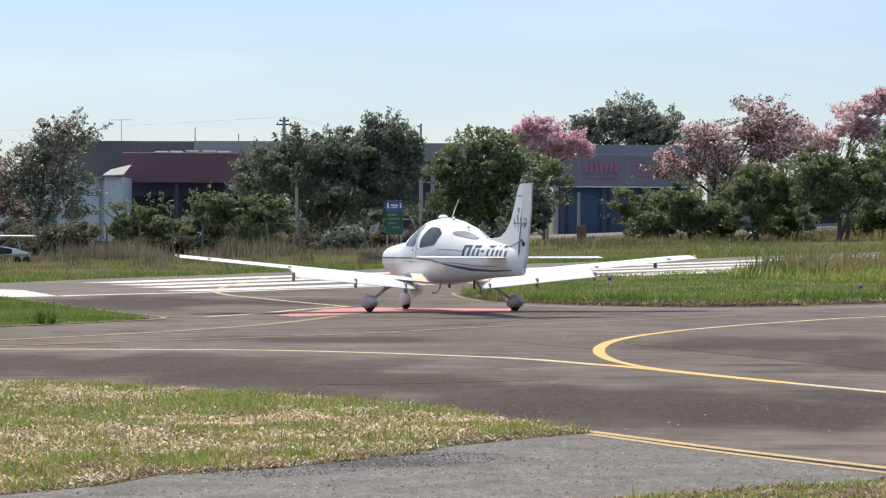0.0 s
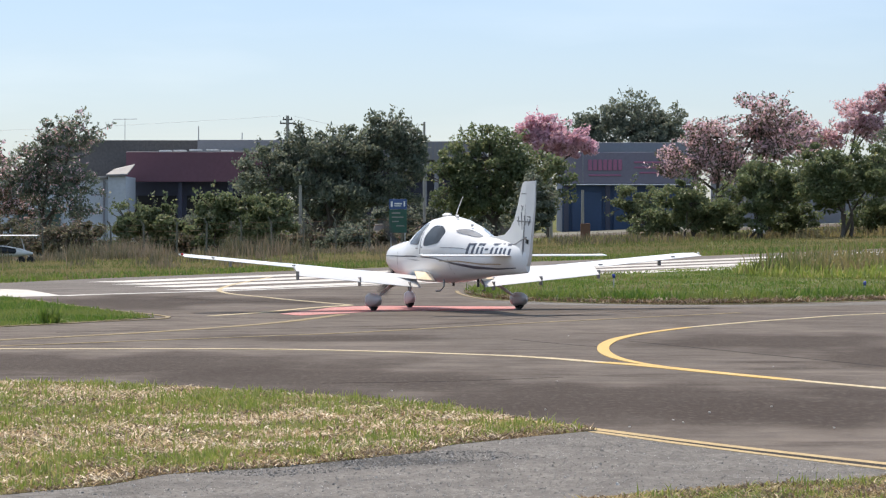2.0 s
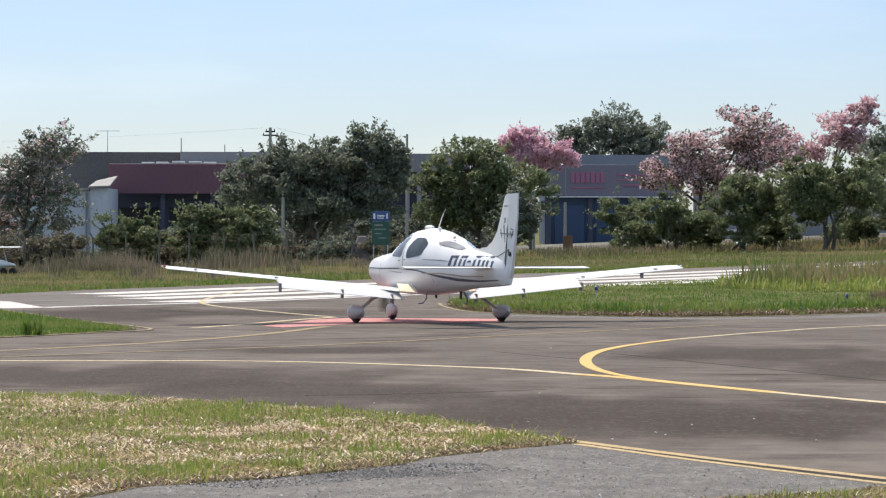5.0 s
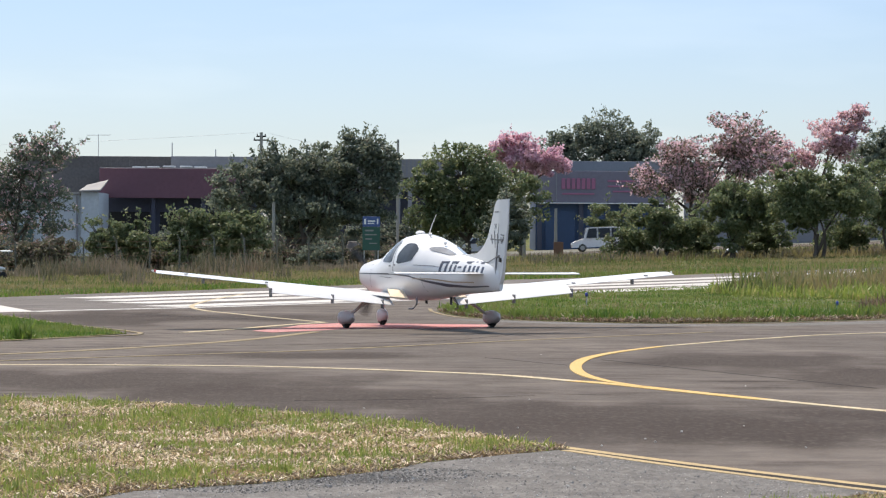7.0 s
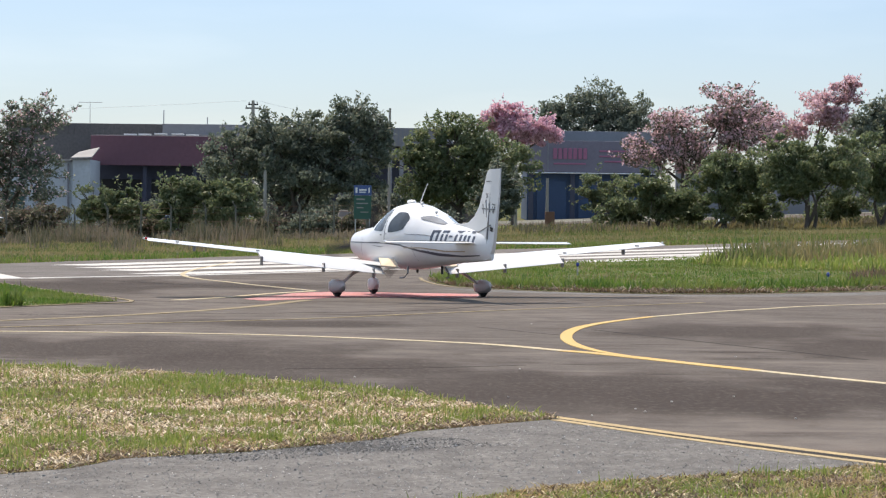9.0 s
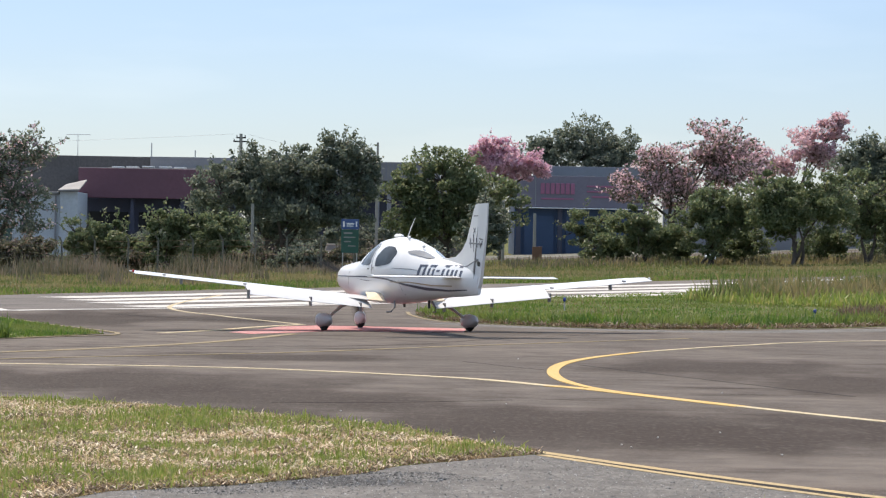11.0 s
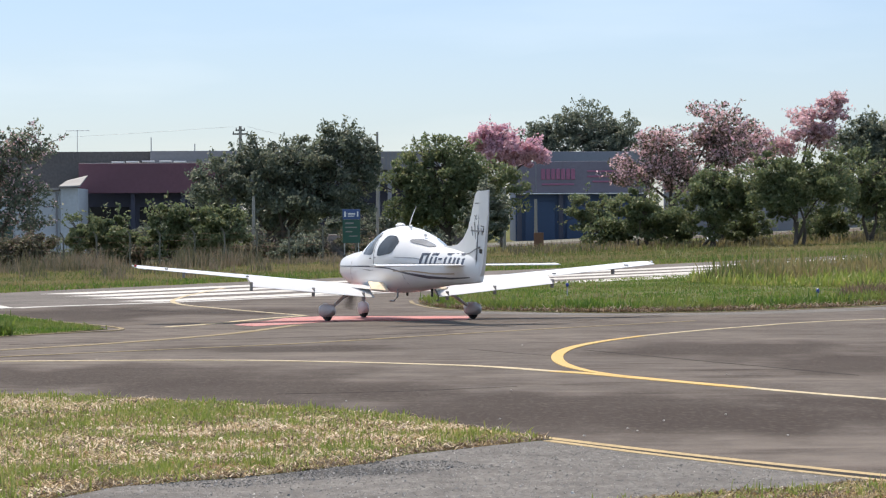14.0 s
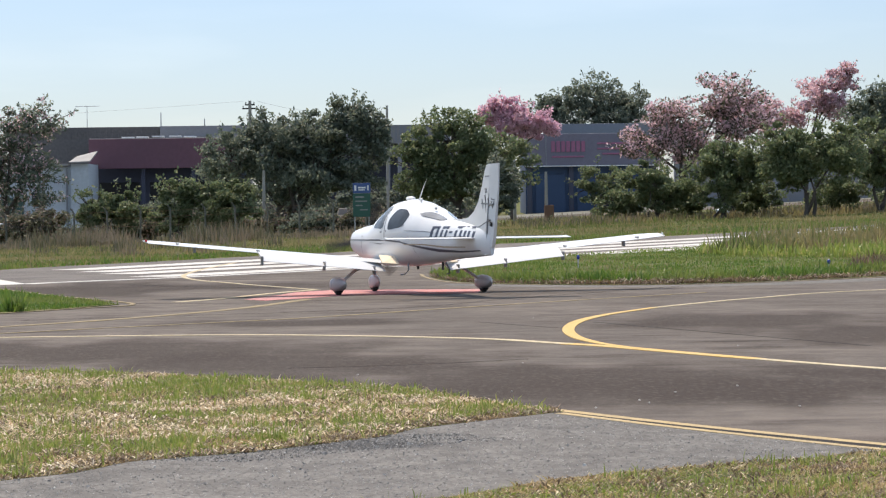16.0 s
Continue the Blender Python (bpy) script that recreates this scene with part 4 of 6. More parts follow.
    bmesh.ops.create_uvsphere(bm, u_segments=14, v_segments=8, radius=1, matrix=pose(0, 0.0, 2.015) @ Matrix.Diagonal((0.09, 0.17, 0.05, 1)))
    part("roof_dome", bm, "gel", plane, smooth=True)
    for y, z in ((-0.9, 1.975), (-1.75, 1.80)):
        bm = bmesh.new()
        bmesh.ops.create_uvsphere(bm, u_segments=8, v_segments=6, radius=1, matrix=pose(-0.10, y, z) @ Matrix.Diagonal((0.03, 0.06, 0.04, 1)))
        part("roof_stub", bm, "gel", plane, smooth=True)
    for y in (-1.85, -0.4):
        bm = bmesh.new()
        box(bm, -0.012, 0.012, y - 0.05, y + 0.05, 0.52, 0.70, 0.01)
        part("belly_antenna", bm, "black", plane)
    bm = bmesh.new()
    box(bm, -0.05, 0.05, 2.0, 2.35, 0.58, 0.72, 0.03)
    part("exhaust_pipe", bm, "metal", plane)
    return plane


def slab(bm, prof, half):
    """A thin upright body from a side outline; half gives its half thickness."""
    a = [bm.verts.new((-half(y, z), y, z)) for y, z in prof]
    b = [bm.verts.new((half(y, z), y, z)) for y, z in prof]
    bm.faces.new(a)
    bm.faces.new(b[::-1])
    n = len(prof)
    for i in range(n):
        bm.faces.new((a[i], b[i], b[(i + 1) % n], a[(i + 1) % n]))


def wheel_set(plane, x, y, r, half, length, width):
    """Wheel fairing with the tyre showing below it."""
    def sq(v):
        return math.copysign(abs(v) ** 0.72, v)
    bm = bmesh.new()
    rings = []
    for k in range(11):
        u = k / 10
        yy = y + length * 1.05 - u * length * 2.15
        s = math.sin(math.pi * min(1, max(0.0, u)) ** 0.85) ** 0.5 if 0 < u < 1 else 0.05
        rings.append([(x + width * s * sq(math.cos(a)) * (1.0 - 0.10 * math.sin(a)), yy, r + 0.045 + (half * s) * sq(math.sin(a)) + 0.02 * (1 - s)) for a in (2 * math.pi * j / 16 for j in range(16))])
    loft(bm, rings)
    pant = part("wheel_fairing", bm, "gel_grey", plane, "dusty grey-white wheel fairing", smooth=True)
    bm = bmesh.new()
    loft(bm, [[(x + width * 1.006 * sq(math.cos(a)) * (1.0 - 0.10 * math.sin(a)), yy, r + 0.045 + half * 1.006 * sq(math.sin(a))) for a in (2 * math.pi * j / 24 for j in range(24))] for yy in (y + 0.02, y + 0.008)], cap=False)
    part("fairing_joint", bm, "grey_trim", pant)
    bm = bmesh.new()
    bmesh.ops.create_cone(bm, cap_ends=True, segments=24, radius1=r, radius2=r, depth=0.13, matrix=pose(x, y, r, 0, 90, 0))
    bmesh.ops.bevel(bm, geom=[e for e in bm.edges if abs(e.verts[0].co.x - e.verts[1].co.x) < 1e-4], offset=0.03, segments=2, affect="EDGES")
    part("tyre", bm, "rubber", pant, "black tyre", smooth=True)


def propeller(plane):
    hub = new("propeller")
    hub.parent = plane
    hub.empty_display_size = 0.1
    bm = bmesh.new()
    loft(bm, [[(r * math.cos(a), y, r * math.sin(a)) for a in (2 * math.pi * j / 20 for j in range(20))] for y, r in ((0.0, 0.17), (0.08, 0.165), (0.18, 0.135), (0.27, 0.085), (0.33, 0.03), (0.34, 0.004))])
    part("spinner", bm, "gel", hub, "white pointed spinner", smooth=True)
    for k in range(3):
        bm = bmesh.new()
        rings = []
        for s, c, tw in ((0.10, 0.10, 50), (0.25, 0.14, 42), (0.5, 0.17, 30), (0.75, 0.16, 23), (0.92, 0.12, 19), (0.98, 0.06, 18)):
            t = radians(tw)
            rings.append([(u * c / 2 * math.cos(t) + w * math.sin(t), 0.06 + u * c / 2 * math.sin(t) - w * math.cos(t), s) for u, w in ((-1, 0), (-0.3, 0.014), (0.5, 0.01), (1, 0), (0.5, -0.008), (-0.3, -0.008))])
        loft(bm, rings)
        bmesh.ops.rotate(bm, verts=bm.verts, cent=(0, 0, 0), matrix=Matrix.Rotation(radians(120 * k), 3, "Y"))
        part("blade", bm, "black", hub, "black propeller blade", smooth=True)
    return hub


# ---- plants ----
def tree(name, at, lobes, leaf, label, seed, leaves=7000, size=0.17, trunk=0.16, stems=1, sparse=0.0, accent=None, group="trees behind the fence", depth=0.8, category="tree"):
    """A tapered trunk with limbs and a crown of small leaves in clumps. lobes: offset, height, half width, half height."""
    rng = np.random.default_rng(seed)
    x, y = at
    g = float(rise(x, y))
    top = empty(name, pose(x, y, g), label, category, group)
    area = sum(a * b for _, _, a, b in lobes)
    leaves = int(leaves * 1.5)
    bm = bmesh.new()
    low = min(z - b for _, z, _, b in lobes)
    fork = [Vector((rng.normal(0, 0.25) * (stems > 1), rng.normal(0, 0.2), max(0.5, low * rng.uniform(0.6, 0.95)))) for _ in range(stems)]
    for i, f in enumerate(fork):
        foot = Vector((rng.normal(0, 0.3), rng.normal(0, 0.2), -0.1)) if stems > 1 else Vector((0, 0, -0.1))
        tube(bm, [foot, foot.lerp(f, 0.5) + Vector((rng.normal(0, 0.07), rng.normal(0, 0.07), 0)), f], [trunk * 1.25, trunk, trunk * 0.8], 7)
    centres, share = [], []
    for j, (dx, z, a, b) in enumerate(lobes):
        base = fork[j % len(fork)]
        c = Vector((dx, rng.normal(0, 0.3), z))
        mid = base.lerp(c, 0.5) + Vector((rng.normal(0, 0.15), rng.normal(0, 0.15), 0.15))
        tube(bm, [base, mid, c], [trunk * 0.62, trunk * 0.42, trunk * 0.22], 6)
        k = max(6, int(12 + a * b * 15 * (1 - sparse)))
        for _ in range(k):
            d = rng.normal(0, 1, 3)
            d /= np.linalg.norm(d)
            r = rng.uniform(0.25, 1.2) ** 0.75
            q = Vector((dx + d[0] * a * r, d[1] * depth * (a + b) / 2 * r, z + d[2] * b * r))
            centres.append(q)
            share.append(rng.uniform(0.5, 1.6))
            if rng.random() < 0.5:
                tube(bm, [c, c.lerp(q, 0.55) + Vector((rng.normal(0, 0.08), 0, rng.normal(0.05, 0.08))), q], [trunk * 0.2, trunk * 0.12, trunk * 0.04], 4, cap=False)
    # loose shoots that break the outline of the crown
    sprays = []
    for _ in range(int(10 + 7 * area ** 0.8)):
        dx, z, a, b = lobes[rng.integers(0, len(lobes))]
        d = rng.normal(0, 1, 3) * np.array([1, depth, 0.8]) + np.array([0, 0, 0.45])
        d /= np.linalg.norm(d)
        p = np.array([dx + d[0] * a, d[1] * depth * (a + b) / 2, z + d[2] * b])
        q = p + d * rng.uniform(0.25, 0.75) + np.array([0, 0, rng.uniform(-0.05, 0.2)])
        tube(bm, [p - d * 0.5, p, q], [0.03, 0.02, 0.008], 4, cap=False)
        k = rng.integers(9, 26)
        sprays.append(p + (q - p) * rng.uniform(0, 1.05, (k, 1)) + rng.normal(0, 0.10, (k, 3)))
    sprays = np.concatenate(sprays)
    part("trunk", bm, "bark", top, "grey-brown trunk with forking limbs")
    share = np.array(share) / sum(share)
    pick = rng.choice(len(centres), leaves, p=share)
    cen = np.array([tuple(c) for c in centres])[pick]
    rad = rng.uniform(0.22, 0.62, len(centres))[pick] * min(1.25, max(0.7, math.sqrt(area) / 2.4))
    d = rng.normal(0, 1, (leaves, 3))
    d /= np.linalg.norm(d, axis=1)[:, None]
    pos = cen + d * (rad * rng.uniform(0.2, 1.0, leaves) ** 0.5)[:, None] * np.array([1.15, 1.0, 0.75])
    pos[rng.choice(leaves, min(len(sprays), leaves // 3), replace=False)] = sprays[:leaves // 3]
    u = rng.normal(0, 1, (leaves, 3)) + np.array([0, 0, -0.3])
    u /= np.linalg.norm(u, axis=1)[:, None]
    w = np.cross(u, rng.normal(0, 1, (leaves, 3)))
    w /= np.linalg.norm(w, axis=1)[:, None]
    s = (size * rng.uniform(0.6, 1.35, leaves))[:, None]
    v = np.stack([pos - u * s * 0.6, pos + w * s * 0.32, pos + u * s * 0.6, pos - w * s * 0.32], 1).reshape(-1, 3)
    f = np.arange(leaves * 4).reshape(-1, 4)
    if accent:
        cut = int(leaves * accent[1])
        soup("crown", v[:(leaves - cut) * 4], f[:leaves - cut], leaf, top)
        soup("blossom", v[(leaves - cut) * 4:], f[:cut], accent[0], top, "pink blossom among the leaves")
    else:
        soup("crown", v, f, leaf, top)
    return top


def trees():
    t = tree
    t("tree", (-23.7, 172), [(1.6, 7.3, 1.9, 1.0), (0.2, 5.6, 1.8, 1.6), (-1.3, 4.6, 1.0, 1.0), (1.1, 3.7, 2.1, 1.4)], "leaf_dark", "thin-leaved tree with bare twigs and some pink blossom", 1, 7000, 0.18, 0.17, 2, 0.3, ("blossom_pale", 0.16))
    t("tree", (-28.6, 176), [(0.3, 4.9, 2.4, 2.0), (2.7, 3.3, 1.4, 1.0)], "leaf_brown", "sparse roadside tree with faded pink blossom", 2, 5000, 0.18, 0.16, 2, 0.3, ("blossom_pale", 0.35))
    t("tree", (-7.7, 178), [(-0.7, 5.5, 2.1, 1.8), (-3.3, 4.7, 1.9, 1.7), (3.7, 4.9, 2.3, 2.0), (3.9, 7.1, 1.1, 1.0), (1.2, 3.2, 4.3, 1.5), (5.3, 5.9, 0.9, 1.2), (1.6, 5.6, 1.7, 1.6)], "leaf_dark", "broad dark green tree with dense crown", 3, 26000, 0.2, 0.2, 4)
    t("tree", (2.8, 182), [(-0.4, 5.2, 2.6, 1.8), (-2.3, 3.4, 1.8, 1.7), (2.1, 3.9, 2.6, 1.6), (0.5, 2.5, 2.8, 1.2)], "leaf_mid", "rounded mid-green tree with a single trunk", 4, 19000, 0.19, 0.2, 1)
    t("flowering_tree", (6.8, 200), [(-1.3, 7.3, 1.1, 0.8), (-0.2, 7.1, 1.2, 1.0), (1.0, 6.7, 1.2, 0.9), (2.3, 6.2, 1.0, 0.8), (0.2, 6.3, 1.5, 0.7), (-0.9, 6.5, 1.0, 0.6)], "blossom", "tall tree covered in bright pink blossom", 5, 9000, 0.2, 0.18, 1)
    t("tree", (15.2, 245), [(-4.0, 7.7, 1.3, 1.1), (-2.7, 8.2, 1.9, 1.5), (0.2, 8.9, 2.4, 2.0), (2.9, 8.4, 1.8, 1.5), (0.2, 7.7, 3.3, 1.3)], "leaf_dark", "tall dark green tree behind the shop roof", 6, 11000, 0.22, 0.2, 5, 0.25)
    t("flowering_tree", (16.3, 176), [(2.6, 7.3, 2.1, 1.3), (-0.2, 6.0, 2.0, 1.4), (-2.6, 4.4, 1.4, 0.8), (3.2, 5.6, 2.0, 1.3), (0.3, 4.2, 2.2, 1.3)], "blossom_pale", "spreading tree in pale pink blossom with bare limbs", 7, 11500, 0.17, 0.17, 2, 0.3, ("leaf_brown", 0.42))
    t("flowering_tree", (25.5, 190), [(-1.3, 6.0, 1.6, 0.9), (1.0, 7.2, 1.4, 1.3), (2.5, 8.3, 0.8, 0.9), (1.8, 6.5, 1.1, 0.9)], "blossom_pale", "slender pink blossoming tree with open crown", 8, 6500, 0.18, 0.14, 1, 0.35)
    t("flowering_tree", (22.6, 196), [(-0.9, 6.2, 1.5, 0.9), (0.8, 6.0, 1.2, 0.8)], "blossom", "small bright pink blossoming tree", 18, 4000, 0.19, 0.12, 1, 0.2)
    t("tree", (29.8, 185), [(-0.4, 5.4, 1.8, 1.8), (0.6, 6.0, 1.5, 1.6), (0.3, 2.7, 2.1, 2.3)], "leaf_dark", "dense dark green tree", 9, 13000, 0.2, 0.18, 2)
    t("tree", (34.5, 190), [(-0.4, 5.4, 2.2, 2.0), (0.3, 2.7, 2.5, 2.3)], "leaf_dark", "dense dark green tree", 19, 9000, 0.2, 0.18, 2)
    b = dict(group="bushes along the fence", category="bush")
    t("bush", (13.35, 211.5), [(0.1, 2.05, 1.8, 1.4), (0.6, 1.2, 1.0, 1.0)], "leaf_mid", "rounded green bush before the blue wall", 10, 6500, 0.16, 0.07, 3, **b)
    t("bush", (14.0, 168), [(-0.3, 2.1, 1.8, 1.2), (0.8, 1.5, 1.6, 1.0)], "leaf_mid", "leafy green bush with several stems", 11, 8500, 0.16, 0.07, 4, **b)
    t("bush", (17.5, 166), [(0.0, 2.5, 1.9, 1.7), (-0.5, 3.2, 0.8, 0.6), (1.6, 3.0, 1.3, 1.4)], "leaf_mid", "tall green bush below the blossoming tree", 12, 11000, 0.16, 0.08, 4, **b)
    t("tree", (22.0, 164), [(-0.5, 3.7, 2.1, 1.6), (-0.8, 2.6, 1.4, 1.1), (1.9, 3.2, 1.3, 1.7)], "leaf_mid", "low green tree with slanting stems", 13, 15000, 0.17, 0.1, 4)
    t("tree", (27.0, 168), [(-0.5, 3.4, 2.1, 1.6), (0.8, 2.6, 1.4, 1.1)], "leaf_mid", "low green tree with slanting stems", 23, 9000, 0.17, 0.1, 4)
    t("bush", (-16.6, 160), [(-0.8, 1.8, 1.2, 1.0), (0.9, 1.8, 1.2, 1.0)], "leaf_mid", "clipped-looking green bush at the fence", 14, 7000, 0.16, 0.06, 3, **b)
    t("bush", (-12.5, 160), [(-0.1, 2.4, 1.3, 0.9), (-0.6, 1.4, 1.2, 0.8), (0.0, 2.6, 0.9, 0.5)], "leaf_mid", "loose green bush at the fence", 15, 5500, 0.17, 0.06, 3, sparse=0.2, **b)
    t("bush", (-10.2, 160), [(0.1, 1.7, 1.9, 1.2), (0.3, 2.4, 1.1, 0.7)], "leaf_mid", "broad green bush at the fence", 16, 8500, 0.16, 0.06, 4, **b)
    t("bush", (-19.9, 158), [(0.1, 1.2, 1.3, 0.8), (-1.0, 0.9, 1.2, 0.6)], "leaf_brown", "dull brownish bush at the fence", 17, 4000, 0.15, 0.05, 3, **b)
    t("bush", (-24.5, 160), [(0.1, 1.2, 2.0, 0.9)], "leaf_brown", "dull brownish bush at the fence", 21, 4000, 0.15, 0.05, 3, **b)
    t("bush", (4.7, 172), [(0.0, 1.6, 1.4, 1.4), (0.4, 3.0, 0.9, 1.0)], "leaf_dark", "dark green creeper-like bush", 22, 6000, 0.16, 0.06, 3, **b)
    for k, (x, y, w, h, leaf) in enumerate(((-21.5, 167, 1.8, 1.0, "leaf_brown"), (-21.4, 213, 2.0, 1.6, "leaf_dark"), (-17.4, 214, 2.0, 1.8, "leaf_dark"), (-13.6, 213, 2.0, 1.7, "leaf_dark"), (-9.8, 214, 2.2, 1.8, "leaf_dark"), (-6.0, 213, 2.1, 1.6, "leaf_dark"), (-2.2, 214, 2.1, 1.7, "leaf_dark"), (1.6, 213, 2.0, 1.6, "leaf_dark"), (5.0, 214, 1.8, 1.6, "leaf_dark"), (12.2, 171, 1.3, 1.1, "leaf_mid"), (15.9, 170, 1.4, 1.2, "leaf_mid"), (19.8, 169, 1.5, 1.2, "leaf_mid"), (24.6, 170, 1.6, 1.2, "leaf_mid"), (29.0, 172, 1.8, 1.3, "leaf_mid"))):
        t("bush", (x, y), [(-0.3, h * 0.75, w * 0.8, h * 0.75), (0.5, h * 1.05, w * 0.7, h * 0.6)], leaf, "tangled low undergrowth along the fence", 60 + k, 3600, 0.16, 0.04, 3, **b)


def scrub():
    """Low tangled scrub that closes the view under the fence bushes."""
    rng = np.random.default_rng(91)
    for k in range(13):
        x = -25.5 + k * 2.15 + rng.uniform(-0.4, 0.4)
        h = rng.uniform(0.55, 0.95)
        tree("bush", (x, 162.5 + rng.uniform(-1, 1.5)), [(-0.4, h * 0.7, 1.2, h * 0.7), (0.6, h * 0.95, 0.9, h * 0.6)], "leaf_brown" if k % 3 else "leaf_dark", "low dull scrub behind the fence wires", 120 + k, 2600, 0.15, 0.04, 3, group="bushes along the fence", category="bush")


def in_mats(q):
    """How deep each place lies in one of the dry straw mats of the verge."""
    rng = np.random.default_rng(77)
    deep = np.zeros(len(q))
    for _ in range(95):
        c = np.array([rng.uniform(-6.4, 1.2), rng.uniform(18.6, 32.0)])
        r = np.array([rng.uniform(0.18, 0.75), rng.uniform(0.2, 0.7)])
        deep = np.maximum(deep, 1.25 - np.hypot(*((q - c) / r).T))
    return np.clip(deep * 2.2, 0, 1)


def off_mats(q, rng):
    return rng.random(len(q)) > 0.72 * in_mats(q)


def on_mats(q, rng):
    return rng.random(len(q)) < 0.20 + 0.80 * in_mats(q)


def grass():
    near = dict(size=0.12)
    blades("grass_mown", NEAR_GRASS_SEEN, 80000, 0.030, 0.010, "blade_dry", "short mown grass, half dry straw", 31, 0.045, 1.15, 0.6, keep=off_mats, **near)
    blades("grass_tufts", NEAR_GRASS_SEEN, 40000, 0.055, 0.012, "tuft", "brighter green tufts in the mown verge", 44, 0.045, 0.75, 0.97, keep=off_mats, **near)
    blades("dead_thatch", NEAR_GRASS_SEEN, 30000, 0.038, 0.014, "thatch", "matted grey-brown dead grass in the verge", 51, 0.045, 1.2, 0.9, 0.09)
    blades("straw_tangle", NEAR_GRASS_SEEN, 14000, 0.075, 0.011, "straw", "long pale straw stalks on the verge", 45, 0.050, 1.9, 0.7, 0.16, on_mats)
    blades("straw_litter", NEAR_GRASS_SEEN, 34000, 0.050, 0.014, "straw", "pale cut straw lying on the verge", 41, 0.050, 1.6, 0.6, 0.2, on_mats)
    blades("dry_leaf_litter", NEAR_GRASS_SEEN, 14000, 0.048, 0.016, "flake", "bleached dry leaves scattered over the verge", 52, 0.075, 1.9, 0.7, 0.14, on_mats)
    # dark blades along the lane edge double as the verge's border shadow
    rim = [NEAR_GRASS[k] for k in range(9, 17)]
    strip = rim + [(x - 0.10, y + 0.55) for x, y in rim[::-1]]
    blades("thatch_shade_rim", strip, 5200, 0.034, 0.014, "thatch", "brown dead grass that also draws the shadow border along the lane", 53, 0.045, 1.1, 0.8, 0.08)
    blades("straw_corner", CORNER_SEEN, 4200, 0.045, 0.011, "straw", "pale cut straw lying on the verge", 42, 0.055, 1.6, 0.6, 0.16)
    blades("dead_thatch_corner", CORNER_SEEN, 22000, 0.040, 0.012, "thatch", "matted grey-brown dead grass in the verge", 54, 0.045, 1.2, 0.9, 0.10)
    blades("grass_corner", CORNER_SEEN, 24000, 0.040, 0.010, "blade_dry", "short mown grass, half dry straw", 32, 0.045, 1.0, 0.7, 0.10)
    blades("grass_corner_tufts", CORNER_SEEN, 5000, 0.052, 0.010, "tuft", "brighter green tufts in the mown verge", 55, 0.045, 0.7, 0.97, 0.09)
    blades("weed_tuft", [(-7.40, 52.75), (-7.05, 52.75), (-7.05, 53.1), (-7.40, 53.1)], 160, 0.24, 0.035, "blade_green", "small leafy weed on the grass tongue", 49, 0.045, 0.6, 0.0, 0.1)
    blades("grass_island", ISLE_SEEN, 95000, 0.068, 0.026, "blade_green", "lush knee-high green grass", 33, 0.045, 0.9, 0.85, 0.3)
    blades("grass_island_dry", ISLE_SEEN, 9000, 0.10, 0.024, "blade_far", "yellowing grass among the lush green", 56, 0.045, 0.9, 0.97, 0.7)
    rim = [(0.42, 77.7), (0.65, 74.8), (1.1, 72.6), (1.98, 70.5), (3.3, 68.95), (4.56, 68.0), (5.55, 67.8), (7.64, 68.7), (10.9, 72.2), (16.0, 78.7)]
    # brown blades also darken the foot of the edge in place of shadow
    blades("dead_grass_shade_rim", rim + [(x + 0.05, y + 0.9) for x, y in rim[::-1]], 11000, 0.13, 0.03, "thatch", "brown dead grass, its dark tone partly the shade under the island edge", 57, 0.045, 1.0, 0.9, 0.18)
    blades("grass_island_rim", [(x, y + 0.5) for x, y in rim] + [(15.8, 80.8), (10.8, 74.4), (7.6, 70.8), (5.55, 69.9), (4.6, 70.1), (3.4, 71.0), (2.2, 72.6), (1.4, 74.6)], 13000, 0.20, 0.035, "blade_green", "ragged tufts of green grass along the taxiway edge", 43, 0.045, 0.7, 0.95, 0.2)
    blades("grass_island_weeds", [(9.4, 95.0), (12.0, 93.0), (21.0, 102.0), (19.0, 113.0), (12.0, 104.5)], 8000, 0.50, 0.045, "blade_far", "tall seeding weeds on the grass island", 34, 0.045, 0.45, 0.9, 0.45)
    blades("leafy_weeds", [(9.3, 97.0), (10.2, 92.5), (14.6, 88.0), (17.0, 94.0), (14.0, 101.0), (10.0, 100.5)], 8000, 0.24, 0.06, "tuft", "leafy yellow-green weeds on the grass island", 58, 0.045, 0.8, 0.97, 0.5)
    blades("dry_heap", [(11.3, 76.0), (12.4, 75.6), (14.5, 78.4), (14.0, 80.2), (12.0, 79.4)], 5200, 0.24, 0.04, "thatch", "brown heap of dry cut grass by the taxiway", 59, 0.045, 0.8, 0.6, 0.3)
    blades("grass_tongue", [(-5.75, 56.7), (-7.1, 52.7), (-9.0, 49.0), (-13.0, 47.0), (-14.0, 74.0), (-11.0, 73.0), (-9.43, 67.9), (-7.77, 62.8)], 50000, 0.06, 0.02, "blade_green", "short bright green grass", 35, 0.045, 0.5, 0.3, 0.2)
    blades("grass_field", [(-32.0, 77.0), (-13.9, 91.0), (-6.3, 107.6), (3.5, 121.0), (20.2, 136.4), (45.0, 165.0), (45.0, 186.0), (10.0, 176.0), (-35.0, 172.0)], 150000, 0.12, 0.038, "blade_far", "uneven tall field grass, green and yellow", 36, 0.0, 0.7, 0.6, 0.6)
